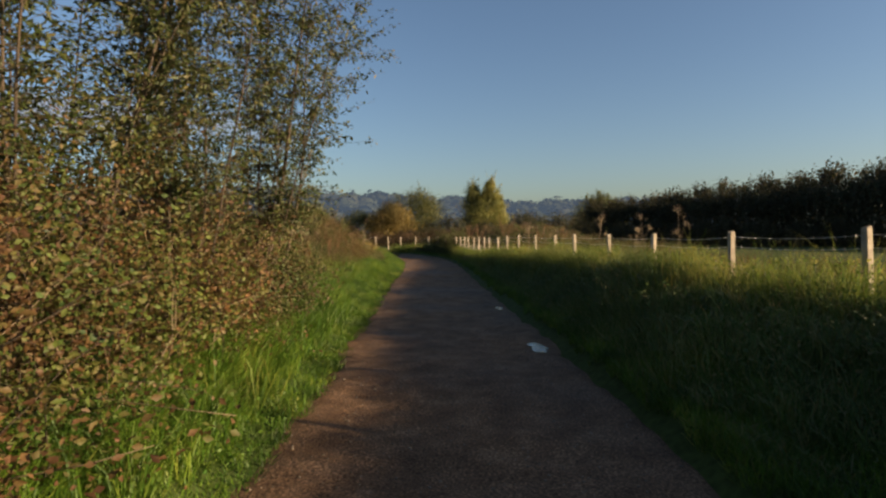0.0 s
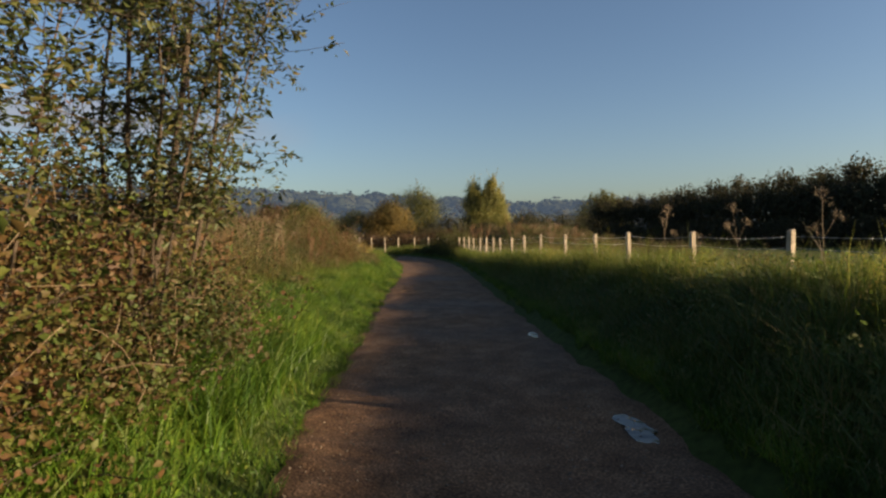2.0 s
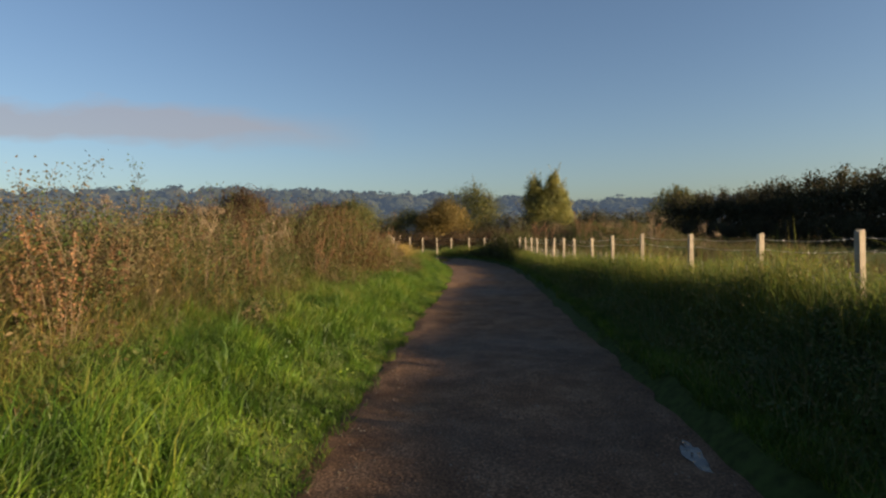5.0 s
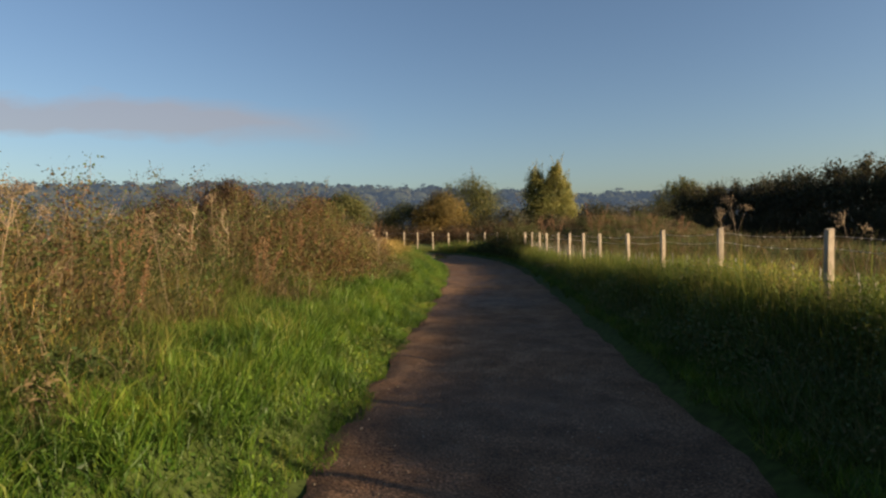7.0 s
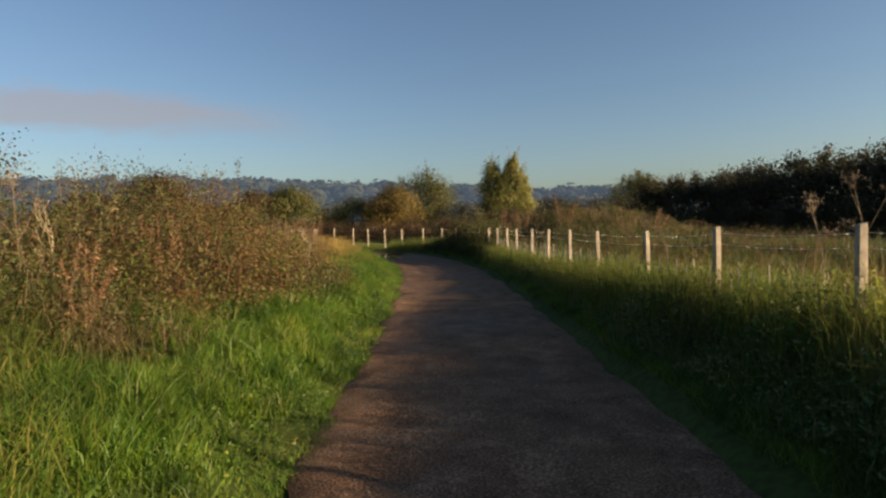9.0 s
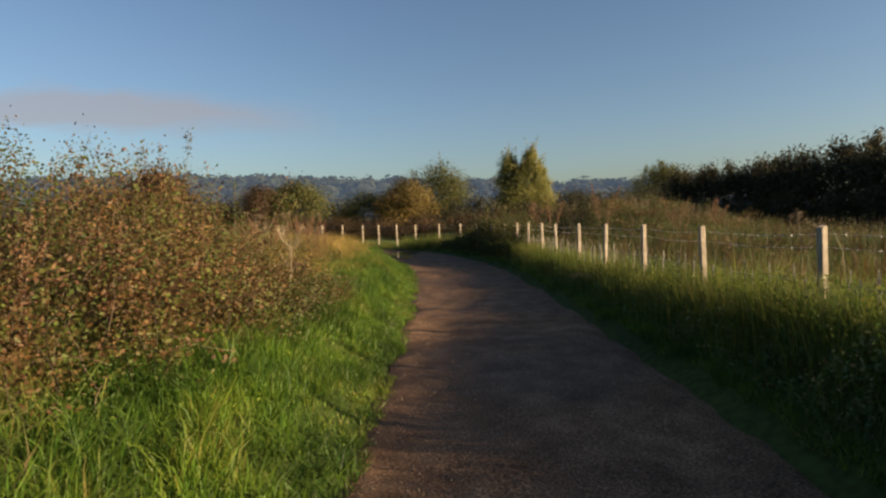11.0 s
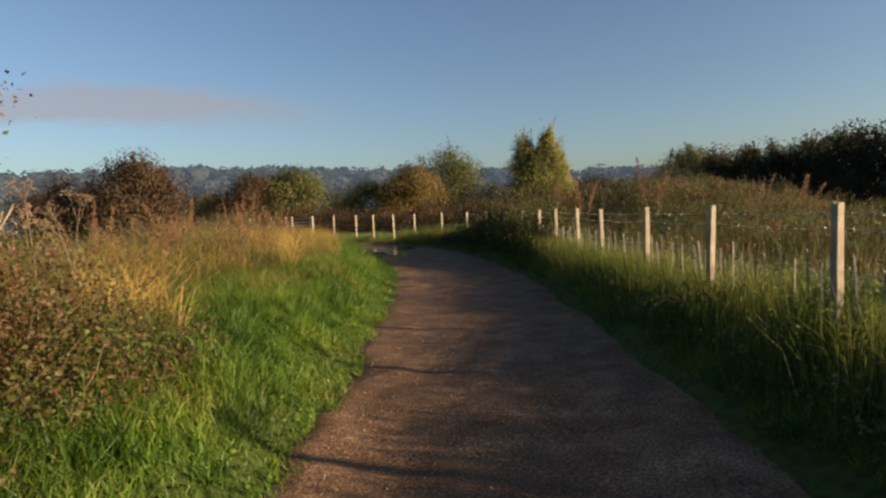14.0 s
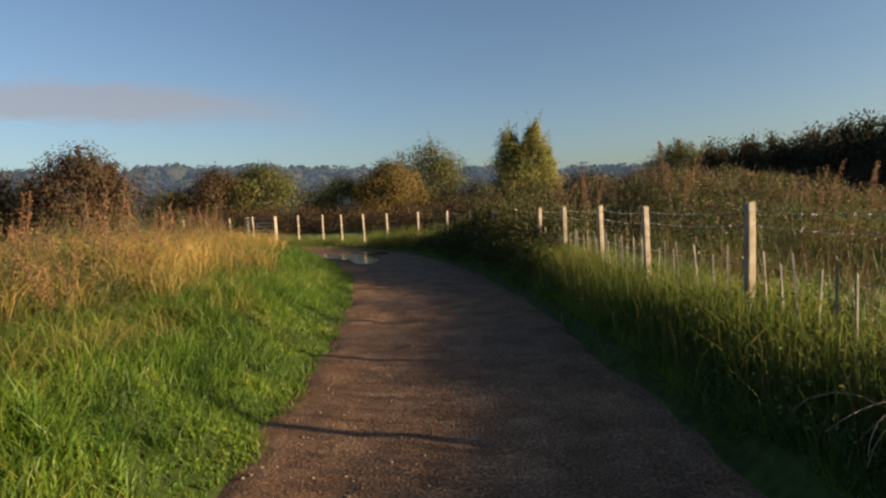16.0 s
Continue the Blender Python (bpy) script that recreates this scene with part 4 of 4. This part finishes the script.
def build_brambles(u0, u1, s0, s1, n, tall, mat, label, leafy=75, leaf=0.075):
    """A bramble thicket between u0 and u1 along the path, s0 (front) to s1 (back) beside it."""
    bush = tagged(new("bramble_bush"), label, "bush")
    canes, dead, pts = [], [], []
    sign = 1 if s0 > 0 else -1
    for i in range(n):
        u, s = rng.uniform(u0, u1), s0 + (s1 - s0) * rng.uniform()
        x, y = at_path(np.array([u]), np.array([s]))
        z = float(height(x, y)[0])
        inside = min(1.0, abs(s - s0) / 1.2) * 0.5 + 0.5
        ends = 0.6 + 0.4 * min(1.0, (u - u0) / 1.0, (u1 - u) / 1.6)
        L = rng.uniform(0.5, 1.05) * tall * inside * ends * (1 + 0.2 * float(ripple(x, y, 0.9)[0]))
        line = wander((x[0], y[0], z - 0.03), (rng.normal() * 0.3 - 0.12 * sign, rng.normal() * 0.3, 1), L, 7, 0.55, -0.35)
        (dead if i % 5 < 2 else canes).append(tube(line, np.linspace(0.007, 0.002, 8), 3))
        m = int(leafy * L)
        t = rng.uniform(0.05, 1, m) ** 0.75 * 7
        pts.append(np.stack([np.interp(t, np.arange(8), line[:, q]) for q in range(3)], 1) + rng.normal(size=(m, 3)) * 0.085)
    v, f = merge(canes)
    tagged(part("branchwork", np_mesh("branchwork", v, f), M_BARK, bush, "arching brown bramble canes"), kind="stuff")
    v, f = merge(dead)
    tagged(part("cane_tangle", np_mesh("cane_tangle", v, f), M_STALK, bush, "bleached dead bramble canes"), kind="stuff")
    P = np.concatenate(pts)
    P[:, 2] = np.maximum(P[:, 2], height(P[:, 0], P[:, 1]) + 0.03)
    v, f = leaves(P, rng.uniform(0.4, 1.0, len(P)) * leaf, 0.62)
    part("foliage", np_mesh("foliage", v, f), mat, bush)


def build_umbel(x, y, h, label):
    """A dead hogweed: ribbed stem, side branches, rayed seed heads."""
    plant = tagged(new("dead_hogweed"), label, "plant", "dead hogweed plants")
    line = wander((0, 0, -0.05), (rng.normal() * 0.08, rng.normal() * 0.08, 1), h, 6, 0.12)
    v, f = tube(line, np.linspace(0.007, 0.003, 7), 6)
    part("stem", np_mesh("stem", v, f, True), M_STALK, plant)
    heads = [(line[-1], unit((line[-1] - line[-2])[None])[0], 0.13)]
    for j in range(rng.integers(2, 4)):
        p = line[rng.integers(3, 6)]
        a = rng.uniform(0, 6.28)
        br = wander(p, (math.cos(a) * 0.6, math.sin(a) * 0.6, 1), h * rng.uniform(0.18, 0.32), 4, 0.15, 0.2)
        v, f = tube(br, np.linspace(0.004, 0.002, 5), 5)
        part("side_branch", np_mesh("side_branch", v, f, True), M_STALK, plant)
        heads.append((br[-1], unit((br[-1] - br[-2])[None])[0], 0.09))
    for p, d, r in heads:
        pieces = []
        for j in range(14):
            e = unit((d * 1.1 + rng.normal(size=3) * 0.6)[None])[0] * r * rng.uniform(0.8, 1.1)
            pieces.append(tube(np.array([p, p + e * 0.6 + d * 0.01, p + e]), np.array([0.002, 0.0018, 0.0015]), 3))
            pieces.append(leaves(p + e + rng.normal(size=(7, 3)) * 0.014, np.full(7, 0.017), 0.7))
        v, f = merge(pieces)
        tagged(part("seed_head", np_mesh("seed_head", v, f), M_STALK, plant), kind="stuff")
    return put(plant, x, y, rng.uniform(0, 360))


def build_dock(label):
    """A dead dock clump: several stems thick with brown seeds."""
    plant = tagged(new("dock_plant"), label, "plant", "dead dock plants")
    for i in range(6):
        a = rng.uniform(0, 6.28)
        h = rng.uniform(0.8, 1.35)
        line = wander((0.05 * math.cos(a), 0.05 * math.sin(a), -0.03), (math.cos(a) * 0.2, math.sin(a) * 0.2, 1), h, 6, 0.15)
        v, f = tube(line, np.linspace(0.005, 0.002, 7), 4)
        part("stem", np_mesh("stem", v, f, True), M_STALK, plant)
        m = int(170 * h)
        t = rng.uniform(2.4, 6, m)
        P = np.stack([np.interp(t, np.arange(7), line[:, q]) for q in range(3)], 1) + rng.normal(size=(m, 3)) * 0.032 * (1.3 - t / 6)[:, None]
        v, f = leaves(P, rng.uniform(0.012, 0.03, m), 0.7)
        tagged(part("seed_head", np_mesh("seed_head", v, f), M_DOCK, plant), kind="stuff")
    return plant


def build_shoot(x, y, h, label):
    """A tall upright weed: one stem, short leaves all the way up."""
    plant = tagged(new("tall_weed"), label, "plant", "tall weeds")
    line = wander((0, 0, -0.05), (rng.normal() * 0.05, rng.normal() * 0.05, 1), h, 7, 0.12)
    v, f = tube(line, np.linspace(0.008, 0.002, 8), 5)
    part("stem", np_mesh("stem", v, f, True), M_STALK, plant)
    m = int(130 * h)
    t = rng.uniform(1.0, 7, m)
    P = np.stack([np.interp(t, np.arange(8), line[:, q]) for q in range(3)], 1) + rng.normal(size=(m, 3)) * 0.03
    v, f = leaves(P, rng.uniform(0.025, 0.07, m), 0.35, 0.4)
    part("foliage", np_mesh("foliage", v, f), M_HERB, plant)
    return put(plant, x, y)


def build_willow(x, y, h, stems, lean, per, label, leader=0.0):
    """A multi-stemmed young willow: long rods with narrow leaves hanging along side twigs."""
    tree = tagged(new("willow_tree"), label, "tree")
    twigs, pts = [], []
    for i in range(stems):
        a = rng.uniform(0, 6.28)
        d = np.array([math.cos(a) * 0.13 + lean[0], math.sin(a) * 0.2 + lean[1], 1.0])
        line = wander((0.18 * math.cos(a), 0.18 * math.sin(a), -0.1), d, h * rng.uniform(0.75, 1.05), 12, 0.18, 0.35)
        if leader and i == 0:
            line = wander((0.0, -0.3, -0.1), (leader, 0.05, 1.0), h, 12, 0.10, 0.15)
        thick = 0.034 if leader and i == 0 else rng.uniform(0.010, 0.023)
        v, f = tube(line, np.linspace(thick, thick * 0.12, 13), 7)
        part("trunk", np_mesh("trunk", v, f, True), M_BARK, tree, "upright grey-brown rod")
        for j in range(per):
            t = rng.uniform(3.0, 12)
            c = np.array([np.interp(t, np.arange(13), line[:, q]) for q in range(3)])
            b = rng.uniform(0, 6.28)
            tw = wander(c, (math.cos(b), math.sin(b), rng.uniform(0.1, 0.9)), rng.uniform(0.3, 1.05) * (0.6 + 0.4 * min(1.0, t / 6)), 4, 0.4, -0.15)
            twigs.append(tube(tw, np.linspace(0.004, 0.0012, 5), 3))
            m = rng.integers(20, 38)
            t = rng.uniform(0.5, 4, m)
            pts.append(np.stack([np.interp(t, np.arange(5), tw[:, q]) for q in range(3)], 1) + rng.normal(size=(m, 3)) * 0.025)
    v, f = merge(twigs)
    part("branchwork", np_mesh("branchwork", v, f), M_BARK, tree)
    P = np.concatenate(pts)
    v, f = leaves(P, rng.uniform(0.04, 0.085, len(P)), 0.36, 0.0, 0.35)
    part("crown", np_mesh("crown", v, f), M_WILLOW, tree)
    return put(tree, x, y)


build_brambles(0.8, 8.8, -2.1, -4.6, 820, 2.4, M_RUST, "tall bramble thicket with rust, yellow and green leaves", 110, 0.055)
build_brambles(20.8, 27.4, -2.8, -6.3, 760, 2.0, M_RUST, "dense bramble thicket with rust and green leaves", 125, 0.052)
build_brambles(23.2, 27.8, -2.35, -3.5, 260, 1.15, M_RUST, "low green and rust bramble fringe above the verge", 140, 0.05)
build_brambles(12.5, 20.5, -4.2, -7.5, 680, 1.85, M_HERB, "tall thicket of browning herbs and brambles", 100, 0.06)
build_brambles(36.0, 46.0, 1.75, 3.5, 560, 1.35, M_HEDGE, "dark green bramble hedge in the bend of the path", 110, 0.075)
build_willow(-2.45, 7.7, 5.4, 11, (0.08, 0.0), 54, "young multi-stemmed willow leaning over the brambles", 0.24)
build_willow(-2.8, 6.2, 5.6, 11, (0.09, 0.0), 62, "young willow with upright rods in the thicket")
build_willow(-3.1, 4.4, 5.6, 12, (0.05, 0.0), 70, "young willow with browning leaves in the thicket")
build_willow(-3.3, 2.6, 5.4, 12, (0.0, 0.0), 75, "young willow standing among brambles")
for hx, hy, hh in ((3.9, 9.6, 1.2), (4.2, 11.6, 1.35), (3.6, 13.2, 1.15), (3.4, 17.6, 1.15), (2.95, 19.6, 1.25), (3.1, 20.3, 1.1), (2.6, 24.0, 1.0), (5.0, 15.5, 1.4)):
    build_umbel(hx, hy, hh, "dead brown hogweed with seed heads by the fence")
build_brambles(6.2, 9.4, -2.1, -3.8, 280, 1.4, M_RUST, "rust-leaved brambles round the willow stems", 120, 0.055)
docks = [build_dock("dead dock with rust-brown seed spikes") for _ in range(3)]
dock_spots = [at_path(np.array([u]), np.array([s])) for u, s in zip(9.5 + 32 * rng.uniform(0, 1, 44) ** 1.5, -3.4 - rng.gamma(1.6, 0.9, 44))]
dock_spots += [at_path(np.array([u]), np.array([s])) for u, s in zip(rng.uniform(31, 46, 16), rng.uniform(-8.0, -4.2, 16))]
dock_spots += [(np.array([q]), np.array([r])) for q, r in ((2.2, 40.5), (2.7, 41.2), (1.8, 41.6), (6.5, 38.2), (4.4, 40.0), (8.0, 39.0))]
for i, (q, r) in enumerate(dock_spots):
    big = 1.5 if i >= len(dock_spots) - 6 else 1.0
    if i < 3:
        put(docks[i], float(q[0]), float(r[0]), 40.0 * i)
    else:
        put_copy(docks[i % 3], float(q[0]), float(r[0]), rng.uniform(0, 360), big * rng.uniform(0.75, 1.15))
for sx, sy, sh in ((-4.85, 25.6, 2.45), (-5.25, 25.3, 2.3), (-5.05, 25.9, 1.9), (-4.6, 26.8, 1.95), (-4.4, 27.5, 1.7), (-5.6, 24.2, 2.0), (-5.0, 21.5, 1.8), (-5.6, 19.6, 1.55), (-5.3, 17.6, 1.4), (-6.0, 22.8, 2.1), (-6.2, 16.0, 1.4)):
    build_shoot(sx, sy, sh, "tall dark upright weed stem above the brambles")
for hx, hy, hh in ((-4.3, 13.2, 1.2), (-4.0, 15.2, 1.3), (-4.6, 16.4, 1.35), (-3.9, 17.3, 1.2), (-5.2, 14.6, 1.4), (-3.7, 26.6, 1.3), (-4.2, 27.8, 1.15), (-5.1, 28.9, 1.2), (-4.9, 20.4, 1.6), (-5.4, 11.6, 1.4)):
    build_umbel(hx, hy, hh, "bleached dead hogweed standing among tall herbs")


def build_fallen_stalks(x, y, label):
    """Bleached stalks bent over on the bank."""
    plant = tagged(new("fallen_stalks"), label, "plant")
    for i in range(7):
        a = rng.uniform(-0.9, 0.9)
        line = wander((rng.normal() * 0.08, rng.normal() * 0.08, 0.0), (math.cos(a), math.sin(a), 0.9), rng.uniform(0.35, 0.75), 7, 0.25, -1.5)
        v, f = tube(line, np.linspace(0.004, 0.002, 8), 4)
        part("stem", np_mesh("stem", v, f, True), M_BLEACH, plant)
    return put(plant, x, y, 190, sink=-0.22)


def build_forked(x, y, h, label):
    """A dead forked stalk, bleached, its branches rising like a candelabra."""
    plant = tagged(new("forked_stalk"), label, "plant", "dead forked stalks")
    line = wander((0, 0, -0.05), (rng.normal() * 0.06, rng.normal() * 0.06, 1), h * 0.8, 6, 0.12)
    v, f = tube(line, np.linspace(0.011, 0.006, 7), 6)
    part("stem", np_mesh("stem", v, f, True), M_BLEACH, plant)
    for j in range(8):
        a, p = rng.uniform(0, 6.28), line[rng.integers(3, 7)]
        br = wander(p, (math.cos(a) * 0.8, math.sin(a) * 0.8, 0.8), h * rng.uniform(0.22, 0.42), 5, 0.2, 0.7)
        pieces = [tube(br, np.linspace(0.0055, 0.0025, 6), 5)]
        for q in range(2):
            tw = wander(br[3], (math.cos(a + rng.normal()), math.sin(a + rng.normal()), 1.0), h * 0.16, 3, 0.2, 0.3)
            pieces.append(tube(tw, np.linspace(0.004, 0.002, 4), 4))
        v, f = merge(pieces)
        part("side_branch", np_mesh("side_branch", v, f, True), M_BLEACH, plant)
    return put(plant, x, y, rng.uniform(0, 360))


for hx, hy, hh in ((-4.8, 19.2, 1.3), (-4.9, 20.9, 1.35), (-5.8, 18.9, 1.4), (-3.45, 25.8, 1.2)):
    build_forked(hx, hy, hh, "bleached dead stalk forking above the herbs")
build_fallen_stalks(1.5, 29.2, "bleached dead stalks bent over on the grassy bank")


# ---- far hill with woods ----
def build_hill():
    az = np.radians(np.linspace(-75, 50, 126))
    rr = np.linspace(230, 560, 24)
    A, Rr = np.meshgrid(az, rr)
    crest = np.interp(A, [-1.3, -0.75, -0.45, -0.1, 0.2, 0.5, 0.87], [0.050, 0.053, 0.066, 0.052, 0.036, 0.030, 0.026]) * 480
    rise = smooth_step((Rr - 250) / 220)
    Z = crest * rise * (1 + 0.05 * ripple(A * 30, Rr / 40, 2.0)) - 1.0
    X, Y = Rr * np.sin(A), Rr * np.cos(A)
    v = np.stack([X, Y, Z], 2).reshape(-1, 3)
    n = len(az)
    i = np.arange(len(rr) - 1)[:, None] * n + np.arange(n - 1)[None]
    f = np.stack([i, i + 1, i + 1 + n, i + n], 2).reshape(-1, 4)
    tagged(part("backdrop", np_mesh("backdrop", v, f, True), M_FARLAND), "long hillside beyond the fields with a painted bluish hazy glow", "hill", kind="structure")
    pieces = []
    m, per = 850, 64
    a = np.radians(rng.uniform(-56, 28, m))
    r = rng.uniform(0, 1, m) ** 0.8 * 230 + 250
    cr = np.interp(a, [-1.3, -0.75, -0.45, -0.1, 0.2, 0.5, 0.87], [0.050, 0.053, 0.066, 0.052, 0.036, 0.030, 0.026]) * 480
    z = cr * smooth_step((r - 250) / 220) - 1.0
    size = rng.uniform(4.5, 9.0, m)
    C = np.stack([r * np.sin(a), r * np.cos(a), z + size * 0.3], 1)
    off = unit(rng.normal(size=(m * per, 3)))
    lob = 1 + 0.22 * np.sin(off[:, 0] * 5 + np.repeat(a * 900, per)) * np.sin(off[:, 1] * 5 + np.repeat(r, per)) + 0.12 * np.sin(off[:, 2] * 9 + np.repeat(r * 3, per))
    P = np.repeat(C, per, 0) + off * (lob * np.repeat(size, per))[:, None] * [1, 1, 0.8]
    crowns = leaves(P, np.repeat(size, per) * rng.uniform(0.34, 0.5, m * per), 1.1, facing=unit(off + rng.normal(size=off.shape) * 0.08))
    ball = bmesh.new()
    bmesh.ops.create_icosphere(ball, subdivisions=2, radius=0.93)
    bv, bf = np.array([v.co[:] for v in ball.verts]), np.array([[v.index for v in q.verts] for q in ball.faces])
    ball.free()
    hearts = [(bv * size[q] * (1 + 0.15 * np.sin(bv[:, :1] * 5 + q) * np.sin(bv[:, 1:2] * 5 + 2 * q)) * [1, 1, 0.8] + C[q], bf) for q in range(m)]
    stuff("far_woods", [crowns, *hearts], M_FAR, "blue-green woods covering the far hill, hazed by a painted bluish glow", "woods")


build_hill()
